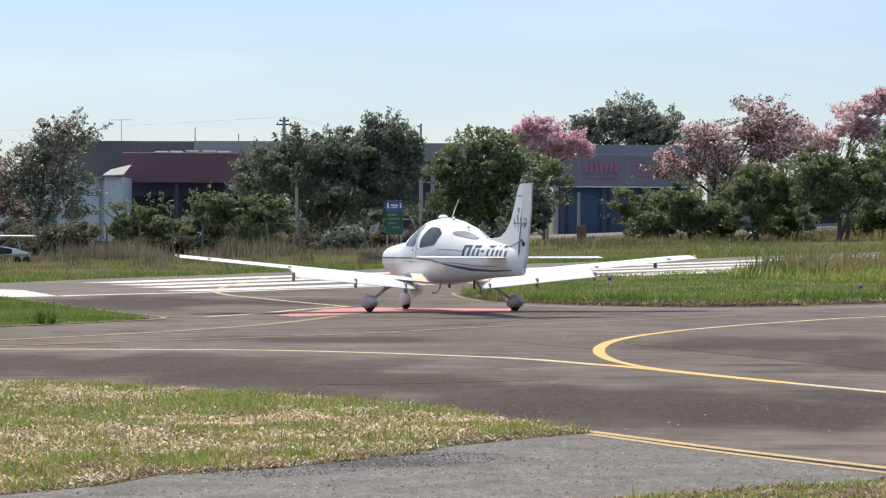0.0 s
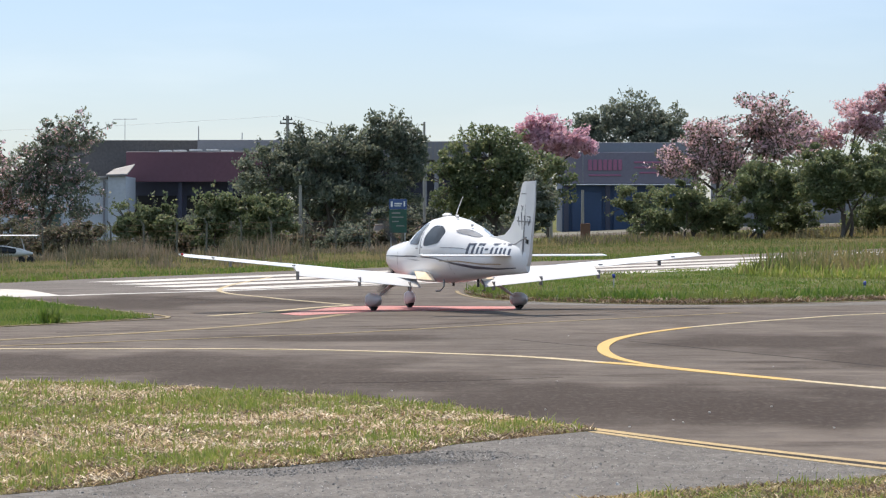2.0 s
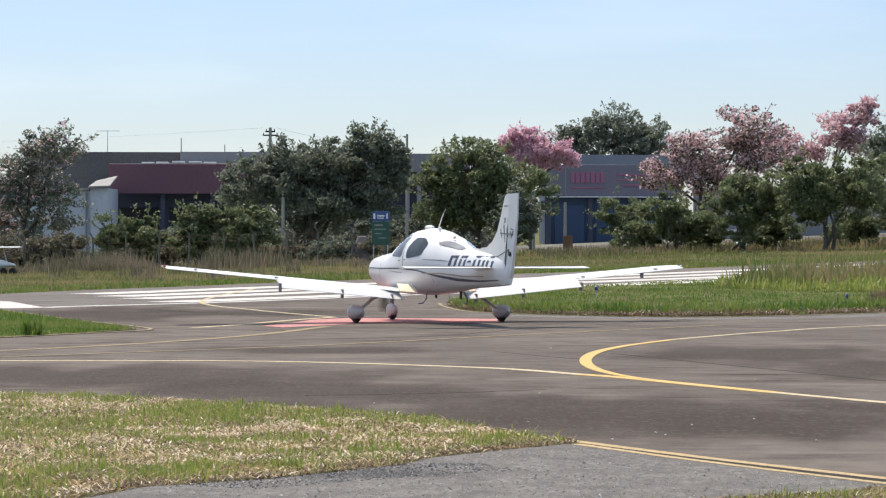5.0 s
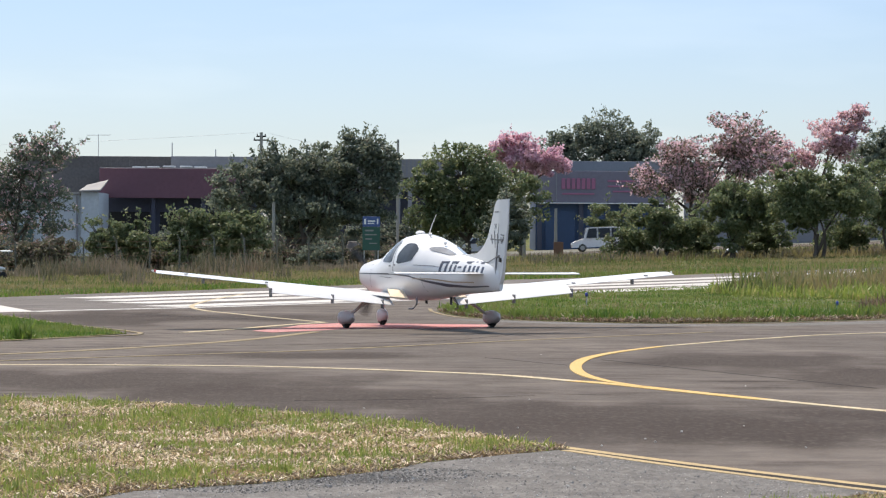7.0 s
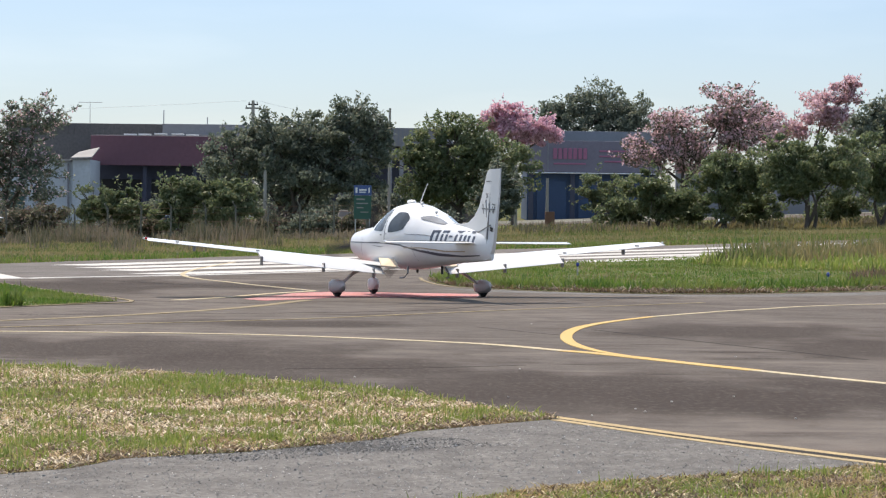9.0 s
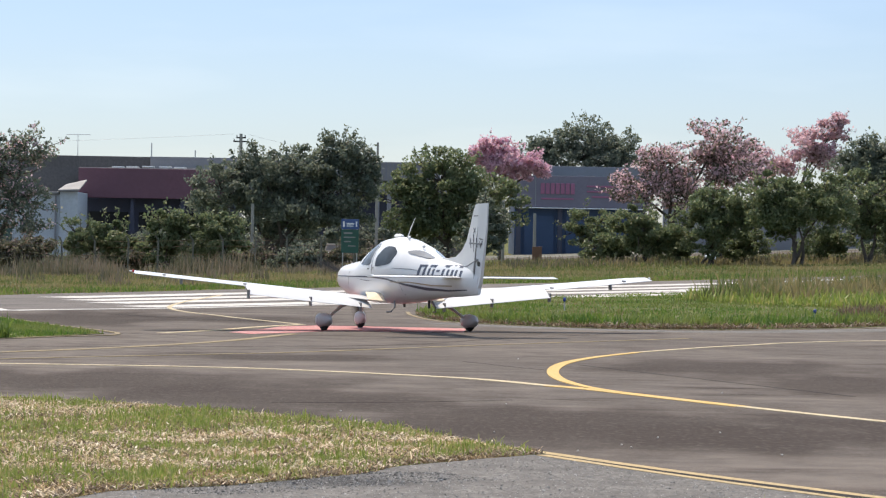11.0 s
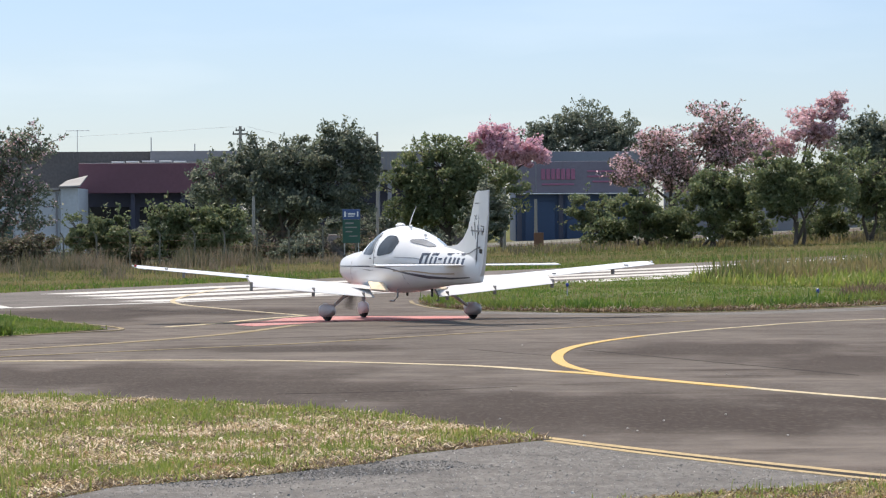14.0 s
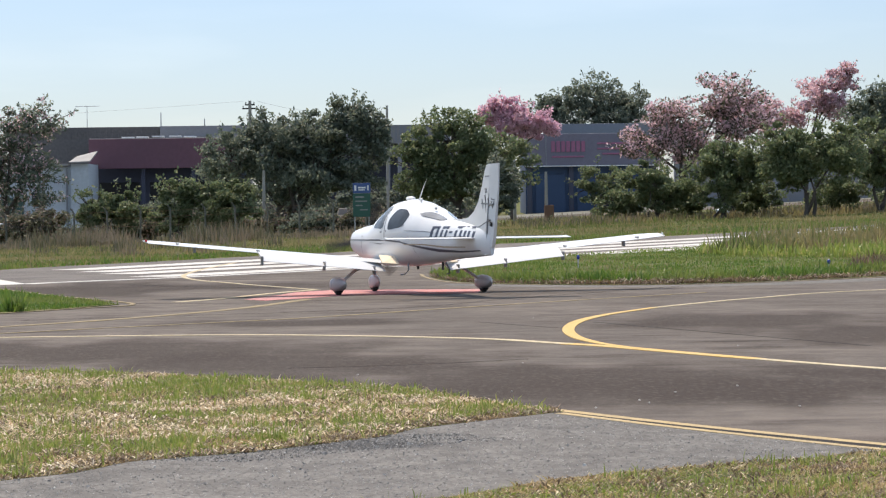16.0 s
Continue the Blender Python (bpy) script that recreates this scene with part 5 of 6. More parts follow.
    blades("grass_runway_rim", [(-32.0, 76.2), (-13.9, 90.9), (-6.3, 107.5), (3.5, 120.9), (20.2, 136.3), (36.0, 158.0), (36.0, 163.0), (19.0, 142.0), (2.0, 126.0), (-8.0, 112.5), (-15.5, 95.5), (-32.0, 82.0)], 26000, 0.12, 0.04, "blade_green", "greener grass beside the runway", 46, 0.0, 0.5, 0.5, 0.4)
    blades("weeds_fence", [(-36.0, 142.0), (-12.0, 146.0), (2.0, 154.0), (6.0, 162.0), (6.0, 170.0), (-10.0, 164.0), (-36.0, 160.0)], 11000, 0.30, 0.045, "weed", "dry brown weeds along the fence", 37, 0.0, 0.55, 0.97, 0.42)
    blades("weeds_stand", [(-20.0, 143.0), (-14.2, 144.0), (-14.4, 156.0), (-20.5, 156.0)], 1700, 0.62, 0.045, "weed", "tall dry brown weeds along the fence", 47, 0.0, 0.3, 0.97, 0.4)
    blades("weeds_stand", [(-11.6, 145.0), (-7.2, 147.0), (-7.4, 157.0), (-11.8, 156.0)], 1500, 0.62, 0.045, "weed", "tall dry brown weeds along the fence", 48, 0.0, 0.3, 0.97, 0.4)
    blades("weeds_field", [(-24.0, 112.0), (-9.0, 114.0), (-1.0, 128.0), (-3.0, 146.0), (-30.0, 142.0)], 1900, 0.46, 0.04, "weed", "scattered stands of tall brown weeds in the field", 39, 0.0, 0.25, 1.0, 0.35)
    blades("weeds_road", [(6.0, 160.0), (45.0, 176.0), (45.0, 190.0), (6.0, 174.0)], 8000, 0.36, 0.05, "weed", "tall dry brown weeds along the street", 38, 0.0, 0.4, 0.95, 0.7)
    blades("grass_road", [(5.0, 158.0), (45.0, 172.0), (45.0, 192.0), (5.0, 176.0)], 16000, 0.30, 0.05, "blade_far", "tall yellow-green grass along the street", 40, 0.0, 0.6, 0.9, 0.9)


NEAR_GRASS_SEEN = [(-6.6, 32.7)] + NEAR_GRASS[1:-2] + [(-4.6, 17.9), (-6.6, 20.0)]
CORNER_SEEN = [(-1.0, 16.4), (0.2, 17.2), (0.85, 18.3), (1.86, 19.2), (2.66, 19.66), (3.05, 20.1), (5.0, 21.1), (5.0, 15.0), (-1.0, 15.0)]
ISLE_SEEN = [(0.42, 77.7), (0.65, 74.8), (1.1, 72.6), (1.98, 70.5), (3.3, 68.95), (4.56, 68.0), (5.55, 67.8), (7.64, 68.7), (10.9, 72.2), (16.0, 78.7), (30.0, 97.0), (30.0, 132.0), (17.7, 117.3), (10.3, 106.9), (5.42, 98.5), (1.69, 90.8), (0.52, 80.3)]


# ---- buildings and street ----
def wall_box(name, x0, x1, y0, y1, z0, z1, material, parent, label=""):
    return part(name, box(bmesh.new(), x0, x1, y0, y1, z0, z1, 0.02), material, parent, label)


def ribs(name, x0, x1, y, z0, z1, step, material, parent):
    bm = bmesh.new()
    x = x0
    while x < x1:
        box(bm, x, x + step * 0.4, y - 0.05, y, z0, z1)
        x += step
    return part(name, bm, material, parent)


def warehouse():
    g = float(rise(-22, 222)) - 0.3
    w = empty("warehouse", pose(0, 0, 0), "long low workshop with maroon fascia and dark recessed front", "building")
    wall_box("back_wall", -31.0, -14.0, 226.0, 240.0, g, 8.70, "brown_wall", w, "grey-brown sheet upper wall")
    ribs("sheet_rib", -30.9, -14.1, 226.0, 7.9, 8.68, 0.45, "brown_wall", w)
    wall_box("fascia", -24.45, -12.5, 221.6, 222.0, 5.42, 7.66, "fascia", w, "wide maroon fascia band")
    # recess shade is coloured in: front wall and pillars share the dark tone
    wall_box("front_wall", -24.3, -12.4, 223.4, 225.98, g, 7.6, "shade_wall", w, "recessed shop front, dark blue with its shade in the colour")
    wall_box("canopy_roof", -24.45, -12.4, 222.02, 225.98, 7.62, 7.72, "roof", w)
    for x in (-24.2, -20.4, -16.6, -12.8):
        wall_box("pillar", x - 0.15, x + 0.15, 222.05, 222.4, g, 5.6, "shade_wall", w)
    # flat black panels imitate the unlit depth of door openings
    for x in (-22.3, -18.5, -14.7):
        d = wall_box("dark_opening", x - 1.5, x + 1.5, 223.3, 223.38, g, 4.4, "black", w, "black panel standing for a dark opening")
    wall_box("parapet", -19.4, -12.5, 225.6, 225.97, 7.74, 8.72, "grey_wall", w, "pale grey parapet wall")
    wall_box("parapet_coping", -17.6, -14.2, 225.3, 225.58, 7.74, 7.92, "roof", w, "sunlit strip of roof sheet")
    for x, z in ((-21.6, 7.74), (-20.5, 7.76), (-19.3, 7.8), (-18.0, 7.8), (-16.9, 7.76)):
        part("loose_panel", box(bmesh.new(), x - 0.45, x + 0.45, 222.5, 223.6, z, z + 0.10, 0.01, None), "white", w, "pale sheet lying on the canopy")
    a = empty("roof_antenna", pose(-25.24, 228, 8.70), "thin television antenna on the workshop roof", "antenna")
    part("mast", tube(bmesh.new(), [(0, 0, 0), (0, 0, 1.75)], [0.03, 0.02], 6), "metal", a)
    part("boom", tube(bmesh.new(), [(-0.9, 0, 1.68), (0.95, 0, 1.70)], [0.02, 0.02], 6), "metal", a)
    for k in range(7):
        part("element", tube(bmesh.new(), [(-0.8 + k * 0.27, -0.3, 1.69), (-0.8 + k * 0.27, 0.3, 1.69)], [0.012, 0.012], 5), "metal", a)
    for x, h in ((-19.6, 1.2), (-16.2, 0.7)):
        p = empty("roof_pipe", pose(x, 229, 8.68), "slim vent pipe on the roof", "pipe")
        part("tube", tube(bmesh.new(), [(0, 0, 0), (0, 0, h)], [0.05, 0.04], 6), "metal", p)


def white_shed():
    g = float(rise(-28, 215)) - 0.3
    s = empty("white_shed", pose(0, 0, 0), "pale blue-white rendered shed with a lean-to roof", "building")
    wall_box("front_wall", -40.0, -25.05, 215.0, 221.0, g, 5.5, "pale_wall", s, "pale blue-white wall")
    wall_box("side_wall", -25.0, -23.7, 214.6, 221.3, g, 5.70, "pale_wall", s, "pale wall of the narrow bay")
    bm = bmesh.new()
    v = [bm.verts.new(p) for p in ((-25.1, 214.2, 5.72), (-23.55, 214.2, 5.78), (-23.55, 214.2, 5.88), (-25.1, 214.2, 5.82), (-25.1, 219.5, 6.25), (-23.55, 219.5, 6.62), (-23.55, 219.5, 6.72), (-25.1, 219.5, 6.35))]
    for f in ((0, 1, 2, 3), (4, 5, 6, 7), (0, 1, 5, 4), (3, 2, 6, 7), (0, 3, 7, 4), (1, 2, 6, 5)):
        bm.faces.new([v[i] for i in f])
    part("lean_to_roof", bm, "roof", s, "sun-bleached lean-to roof")
    wall_box("roof", -40.2, -25.1, 214.7, 221.4, 5.52, 5.70, "roof", s)
    wall_box("window", -27.9, -26.9, 214.93, 214.99, 2.6, 3.6, "shade_wall", s)
    for k in range(3):
        gate = wall_box("gate_leaf", -31.8 + 1.1 * k, -30.72 + 1.1 * k, 214.86, 214.98, g, 3.28, "gate_green", s, "dark green sheet-metal gate")
    wall_box("downpipe", -25.4, -25.28, 214.85, 214.98, g, 5.4, "grey_wall", s)


def middle_shop():
    g = float(rise(-2, 228)) - 0.3
    s = empty("open_shop", pose(0, 0, 0), "open-fronted shop with ribbed grey roof and pale pillars", "building")
    bm = bmesh.new()
    box(bm, -12.0, 3.0, 230.0, 236.0, 7.3, 8.75)
    part("roof", bm, "roof", s, "ribbed grey metal roof")
    ribs("roof_rib", -11.9, 2.9, 230.0, 7.35, 8.72, 0.32, "grey_wall", s)
    # dark colour stands for the shaded inside of the open front
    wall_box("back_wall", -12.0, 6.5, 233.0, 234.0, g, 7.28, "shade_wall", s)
    wall_box("beam", -12.0, 6.5, 226.3, 226.6, 6.2, 7.0, "grey_wall", s, "pale lintel beam")
    for x in (-10.6, -7.4, -4.2, -1.9, -1.0, 2.2, 5.2):
        wall_box("pillar", x - 0.16, x + 0.16, 226.0, 226.28, g, 7.2, "grey_wall", s, "pale pillar")
    wall_box("low_wall", -12.0, 6.5, 225.2, 225.5, g, 2.66, "mud_wall", s, "weathered brown front wall")
    wall_box("counter_sign", -0.8, 0.9, 225.0, 225.18, 3.2, 3.7, "sign_wall", s)


def sign_shop():
    g = float(rise(12, 225)) - 0.3
    s = empty("sign_shop", pose(0, 0, 0), "blue shop building with a faded lilac sign fascia", "building")
    wall_box("front_wall", 8.7, 18.8, 226.0, 238.0, g, 7.7, "blue_wall", s, "deep blue painted front")
    f = wall_box("sign_fascia", 8.6, 19.0, 225.4, 225.98, 5.36, 7.78, "sign_wall", s, "faded lilac-grey sign panel")
    wall_box("fascia_joint", 10.22, 10.30, 225.36, 225.4, 5.38, 7.76, "grey_wall", f)
    for k in range(7):
        x = 10.66 + k * 0.385
        wall_box("letter_bar", x, x + 0.30, 225.33, 225.39, 6.38, 7.22, "letter", f)
    for x0, x1, z in ((14.2, 16.9, 6.95), (14.2, 17.4, 6.55), (14.6, 16.2, 6.15), (10.7, 13.2, 5.95)):
        wall_box("text_bar", x0, x1, 225.34, 225.39, z, z + 0.13, "letter", f)
    wall_box("upper_wall", 11.0, 24.0, 239.0, 247.0, 7.0, 8.95, "grey_wall", s, "pale set-back upper wall")
    # pilasters take the dark tone for the shade below the fascia
    for x in (9.0, 12.2, 15.4, 18.5):
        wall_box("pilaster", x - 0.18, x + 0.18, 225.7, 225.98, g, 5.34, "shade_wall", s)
    for x in (10.6, 13.8, 17.0):
        wall_box("shutter", x - 1.15, x + 1.15, 225.9, 225.98, g, 4.7, "blue_wall", s, "blue roller shutter")
    wall_box("gutter", 8.6, 19.0, 225.2, 225.38, 5.26, 5.34, "white", s)
    y = empty("yard_wall", pose(0, 0, 0), "long grey rendered yard wall behind the bushes", "wall")
    wall_box("wall_panel", 19.1, 60.0, 214.0, 214.4, float(rise(20, 214)) - 0.4, 5.5, "grey_wall", y)
    wall_box("coping", 19.0, 60.1, 213.9, 214.5, 5.5, 5.62, "concrete", y)


def street():
    ribbon("road_street", [(-90.0, 204.0), (-30.0, 204.0), (0.0, 204.0), (30.0, 204.0), (90.0, 204.0)], 9.0, 0.03, "tar", "asphalt street behind the airfield fence")
    ribbon("pavement_forecourt", [(-90.0, 217.0), (-30.0, 217.0), (0.0, 217.0), (30.0, 217.0), (90.0, 217.0)], 16.0, 0.03, "old_concrete", "grey concrete forecourt before the shops")
    # utility poles
    p = empty("utility_pole", pose(-11.6, 210, float(rise(-11.6, 210))), "grey concrete utility pole with crossarms", "pole", "street poles")
    part("shaft", tube(bmesh.new(), [(0, 0, -0.3), (0, 0, 9.35)], [0.17, 0.11], 10), "concrete", p)
    for z, r in ((8.75, 0.55), (9.02, 0.35)):
        arm = part("crossarm", box(bmesh.new(), -r, r, -0.06, 0.06, z, z + 0.1, 0.01), "black", p)
        for x in (-r + 0.06, r - 0.06):
            part("insulator", tube(bmesh.new(), [(x, 0, z + 0.1), (x, 0, z + 0.24)], [0.04, 0.03], 6), "black", arm)
    for x, y, h in ((-8.34, 164, 3.75), (7.95, 175, 3.1), (6.1, 176, 3.9), (-1.8, 210, 8.5), (25.0, 210, 6.0)):
        q = empty("fence_lamp_pole" if h < 5 else "utility_pole", pose(x, y, float(rise(x, y))), "slim grey concrete post", "pole", "street poles")
        part("shaft", tube(bmesh.new(), [(0, 0, -0.2), (0, 0, h)], [0.11, 0.08], 8), "concrete", q)
        if h == 3.9:
            part("bracket", tube(bmesh.new(), [(0.0, 0, 3.1), (-1.0, 0, 3.02), (-1.7, 0, 3.0)], [0.03, 0.03, 0.03], 6), "metal", q)
        if h == 3.1:
            part("meter_box", box(bmesh.new(), -0.12, 0.45, -0.2, 0.1, 0.2, 1.1, 0.02), "rust", q, "rusty brown cabinet")
    for a, b in (((-12.1, 210, 9.95), (-60.0, 216, 8.7)), ((-11.1, 210, 9.95), (-1.8, 210, 9.1))):
        w = empty("overhead_wire", pose(0, 0, 0), "thin sagging overhead wire", "wire")
        pts = [Vector(a).lerp(Vector(b), k / 12) - Vector((0, 0, 4 * 0.45 * (k / 12) * (1 - k / 12))) for k in range(13)]
        part("strand", tube(bmesh.new(), pts, [0.007] * 13, 5), "metal", w)
    # fence with slanting tops
    f = None
    rng = random.Random(5)
    for k in range(20):
        x = -34.0 + k * 1.75
        y = 157.5 + 0.0 * k
        m = pose(x + rng.uniform(-0.1, 0.1), y, float(rise(x, y)), rng.uniform(-2, 2), rng.uniform(-2.5, 2.5), 0)
        if f is None:
            f = empty("fence_post", m, "leaning concrete fence post with a bent top", "fence post", "fence posts")
            part("post", tube(bmesh.new(), [(0, 0, -0.2), (0, 0, 1.75), (-0.16, -0.05, 2.02)], [0.055, 0.05, 0.045], 6), "old_concrete", f)
        else:
            copy_thing(f, m)
    for z in (0.5, 0.95, 1.4, 1.72):
        w = empty("fence_wire", pose(0, 0, 0), "rusty barbed fence wire", "wire", "fence wires")
        part("strand", tube(bmesh.new(), [(x, 157.45, float(rise(x, 157.5)) + z + 0.03 * math.sin(x)) for x in np.arange(-34.0, 0.2, 1.75)], [0.004] * 20, 4), "rust", w)
    # information sign
    g = float(rise(-2.6, 150))
    s = empty("road_sign", pose(-2.63, 150, g), "tall blue and green information sign with pale writing", "sign")
    for x in (-0.36, 0.36):
        part("post", tube(bmesh.new(), [(x, 0.08, -0.2), (x, 0.08, 2.75)], [0.035, 0.035], 8), "metal", s)
    top = part("blue_panel", box(bmesh.new(), -0.45, 0.45, -0.02, 0.02, 2.26, 2.78, 0.008), "sign_blue", s, "blue upper sign panel")
    low = part("green_panel", box(bmesh.new(), -0.45, 0.45, -0.02, 0.02, 1.05, 2.24, 0.008), "sign_green", s, "green lower sign panel")
    for x0, x1, z0, z1, p in ((-0.37, -0.27, 2.38, 2.66, top), (0.29, 0.36, 2.40, 2.66, top), (-0.18, 0.20, 2.50, 2.58, top), (-0.18, 0.16, 2.40, 2.45, top), (-0.32, 0.12, 2.02, 2.10, low), (-0.32, 0.28, 1.82, 1.88, low), (-0.30, 0.05, 1.60, 1.66, low), (-0.1, 0.3, 1.38, 1.43, low)):
        part("writing_bar", box(bmesh.new(), x0, x1, -0.032, -0.021, z0, z1), "white" if p is top else "roof", p)


def edge_lights():
    for x, y in ((4.6, 82.0), (10.52, 74.2)):
        s = empty("taxiway_light", pose(x, y, float(rise(x, y)) + 0.04), "small blue taxiway edge lamp on a stake", "lamp", "taxiway edge lamps")
        part("stake", tube(bmesh.new(), [(0, 0, 0), (0, 0, 0.27)], [0.02, 0.02], 6), "metal", s)
        bm = bmesh.new()
        bmesh.ops.create_uvsphere(bm, u_segments=10, v_segments=8, radius=0.048, matrix=pose(0, 0, 0.31) @ Matrix.Diagonal((1, 1, 1.35, 1)))
        part("lens", bm, "lens_blue", s, "blue glass dome", smooth=True)


def yard_things():
    """A dark bin and pale sacks left under the bushes."""
    x, y = 19.15, 176.0
    g = float(rise(x, y))
    b = empty("waste_bin", pose(x, y, g, 0, 0, 8), "black plastic waste bin standing under the bushes", "bin")
    bm = bmesh.new()
    loft(bm, [[(sx * w, sy * w * 0.9, z) for sx, sy in ((-1, -1), (1, -1), (1, 1), (-1, 1))] for z, w in ((0.06, 0.32), (0.95, 0.40))])
    part("body", bm, "black", b)
    part("lid", box(bmesh.new(), -0.43, 0.43, -0.40, 0.40, 0.952, 1.02, 0.02), "black", b)
    for s in (-1, 1):
        bm = bmesh.new()
        bmesh.ops.create_cone(bm, cap_ends=True, segments=12, radius1=0.1, radius2=0.1, depth=0.06, matrix=pose(s * 0.3, 0.34, 0.1, 0, 90, 0))
        part("wheel", bm, "rubber", b)
    rng = random.Random(3)
    for dx, dy, r in ((-0.72, -0.2, 0.30), (-0.42, -0.75, 0.22), (0.75, -0.3, 0.20), (-3.4, 0.0, 0.28), (-2.9, 0.2, 0.24)):
        bm = bmesh.new()
        bmesh.ops.create_icosphere(bm, subdivisions=2, radius=1)
        for v in bm.verts:
            v.co = Vector((v.co.x * r * 1.2, v.co.y * r, max(-0.75, v.co.z) * r)) * rng.uniform(0.88, 1.1)
        sack = part("rubbish_sack", bm, "white", smooth=True)
        sack.matrix_world = pose(x + dx, y + dy, float(rise(x + dx, y + dy)) + r * 0.72, 0, 0, rng.uniform(0, 360))
        tagged(sack, "pale slumped rubbish sack on the grass", "sack", "rubbish sacks")


def microlight():
    """A small parked high-wing aircraft, seen from the side of its wing."""
    g = float(rise(-22.2, 141))
    a = empty("parked_microlight", pose(-22.15, 141, g), "small white high-wing microlight parked before the fence weeds", "aircraft")
    bm = bmesh.new()
    loft(bm, [foil(x, 0.62, -0.55, 1.37, 0.07) for x in (-5.6, -2.8, 0.0, 2.0, 2.38)])
    wing = part("wing", bm, "white", a, "white straight wing", smooth=True)
    for x in (0.75, 1.35, 2.3):
        part("wing_fitting", tube(bmesh.new(), [(x, -0.35, 1.37), (x + 0.03, -0.35, 1.22)], [0.025, 0.02], 6), "metal", wing)
    part("strut", tube(bmesh.new(), [(1.35, 0, 1.34), (0.6, 0, 0.7)], [0.03, 0.03], 6), "metal", a)
    part("strut", tube(bmesh.new(), [(1.5, 0.2, 1.34), (1.75, 0.1, 0.45)], [0.03, 0.03], 6), "metal", a)
    bm = bmesh.new()
    loft(bm, [[(x, r * 0.8 * math.cos(t), z + r * 0.62 * math.sin(t)) for t in (2 * math.pi * j / 12 for j in range(12))] for x, r, z in ((-4.2, 0.1, 0.85), (-2.0, 0.40, 0.72), (-0.5, 0.50, 0.64), (0.7, 0.44, 0.62), (1.5, 0.32, 0.56), (2.1, 0.08, 0.52))])
    pod = part("pod", bm, "white", a, "white cockpit pod", smooth=True)
    bm = bmesh.new()
    loft(bm, [[(x, -0.06 + r * 0.8 * math.cos(t), z + r * 0.55 * math.sin(t)) for t in (2 * math.pi * j / 12 for j in range(12))] for x, r, z in ((-0.9, 0.08, 0.70), (-0.4, 0.46, 0.66), (0.7, 0.42, 0.64), (1.3, 0.30, 0.60), (1.6, 0.06, 0.56))])
    part("canopy", bm, "smoke", pod, "dark open cockpit", smooth=True)
    for x in (-0.6, 1.55, 2.0):
        bm = bmesh.new()
        bmesh.ops.create_cone(bm, cap_ends=True, segments=14, radius1=0.19, radius2=0.19, depth=0.1, matrix=pose(x, 0, 0.19, 90, 0, 0))
        part("wheel", bm, "rubber", a)
        part("leg", tube(bmesh.new(), [(x, 0, 0.2), (x - 0.2, 0, 0.6)], [0.03, 0.03], 6), "metal", a)


def litter():
    """Pale chips and pebbles on the asphalt."""
    rng = random.Random(9)
    for x, y in ((1.2, 32.6), (1.54, 24.98), (1.98, 25.9), (2.04, 25.55), (3.07, 27.9), (3.27, 24.9), (1.9, 46.8), (-4.38, 41.9), (0.9, 27.4), (2.4, 27.0), (-0.6, 30.6), (4.0, 36.2)):
        bm = bmesh.new()
        bmesh.ops.create_icosphere(bm, subdivisions=1, radius=0.011)
        for v in bm.verts:
            v.co = Vector((v.co.x * rng.uniform(0.8, 1.6), v.co.y * rng.uniform(0.7, 1.3), v.co.z * rng.uniform(0.4, 0.8)))
        p = part("pebble", bm, "white_line")
        p.matrix_world = pose(x, y, float(rise(x, y)) + 0.022, 0, 0, rng.uniform(0, 360))
        tagged(p, "small pale stone chip lying on the asphalt", "pebble", "stone chips")


def gravel(name, poly, count, size, material, label, seed, clump=0.0, keep=None):
    """Small angular stones pressed into the road."""
    rng = np.random.default_rng(seed)
    q = scatter(poly, count, rng, clump, 0.15)
    if keep:
        q = q[keep(q, rng)]
    n = len(q)
    r = size * rng.lognormal(0, 0.35, n)
    a = rng.random((n, 1)) * 2 * np.pi + np.array([0, 1.6, 3.1, 4.7]) + rng.normal(0, 0.25, (n, 4))
    k = r[:, None] * rng.uniform(0.7, 1.3, (n, 4))
    z = rise(q[:, 0], q[:, 1])[:, None] + 0.012 + 0 * a
    foot = np.stack([q[:, :1] + np.cos(a) * k, q[:, 1:] + np.sin(a) * k, z], 2)
    head = np.stack([q[:, :1] + np.cos(a) * k * 0.55, q[:, 1:] + np.sin(a) * k * 0.55, z + r[:, None] * rng.uniform(0.35, 1.0, (n, 4))], 2)
    v = np.concatenate([foot, head], 1).reshape(-1, 3)
    i = np.arange(n)[:, None] * 8
    f = np.concatenate([i + c for c in ([0, 1, 5, 4], [1, 2, 6, 5], [2, 3, 7, 6], [3, 0, 4, 7], [4, 5, 6, 7])])
    return tagged(soup(name, v, f, material), label, "gravel", "", "stuff")


def road_stones():
    lane = [(-4.2, 18.6), (-3.0, 19.45), (-2.3, 20.3), (-1.2, 21.8), (-0.1, 23.8), (0.7, 24.2), (1.25, 24.2), (2.0, 22.6), (3.0, 20.9), (3.4, 20.3), (2.6, 19.7), (0.8, 18.4), (0.0, 17.2), (-2.0, 16.4), (-4.2, 16.4)]
    gravel("lane_aggregate", lane, 30000, 0.0050, "chip", "worn grey stones standing proud of the lane", 71)
    band = [(-2.1, 20.3), (-1.15, 21.5), (-0.55, 22.3), (0.35, 22.3), (0.75, 21.7), (-0.2, 20.9), (-1.2, 19.9)]
    gravel("bare_aggregate", band, 6500, 0.0060, "chip_dark", "coarse dark stones where the lane is worn bare", 72, 0.3)


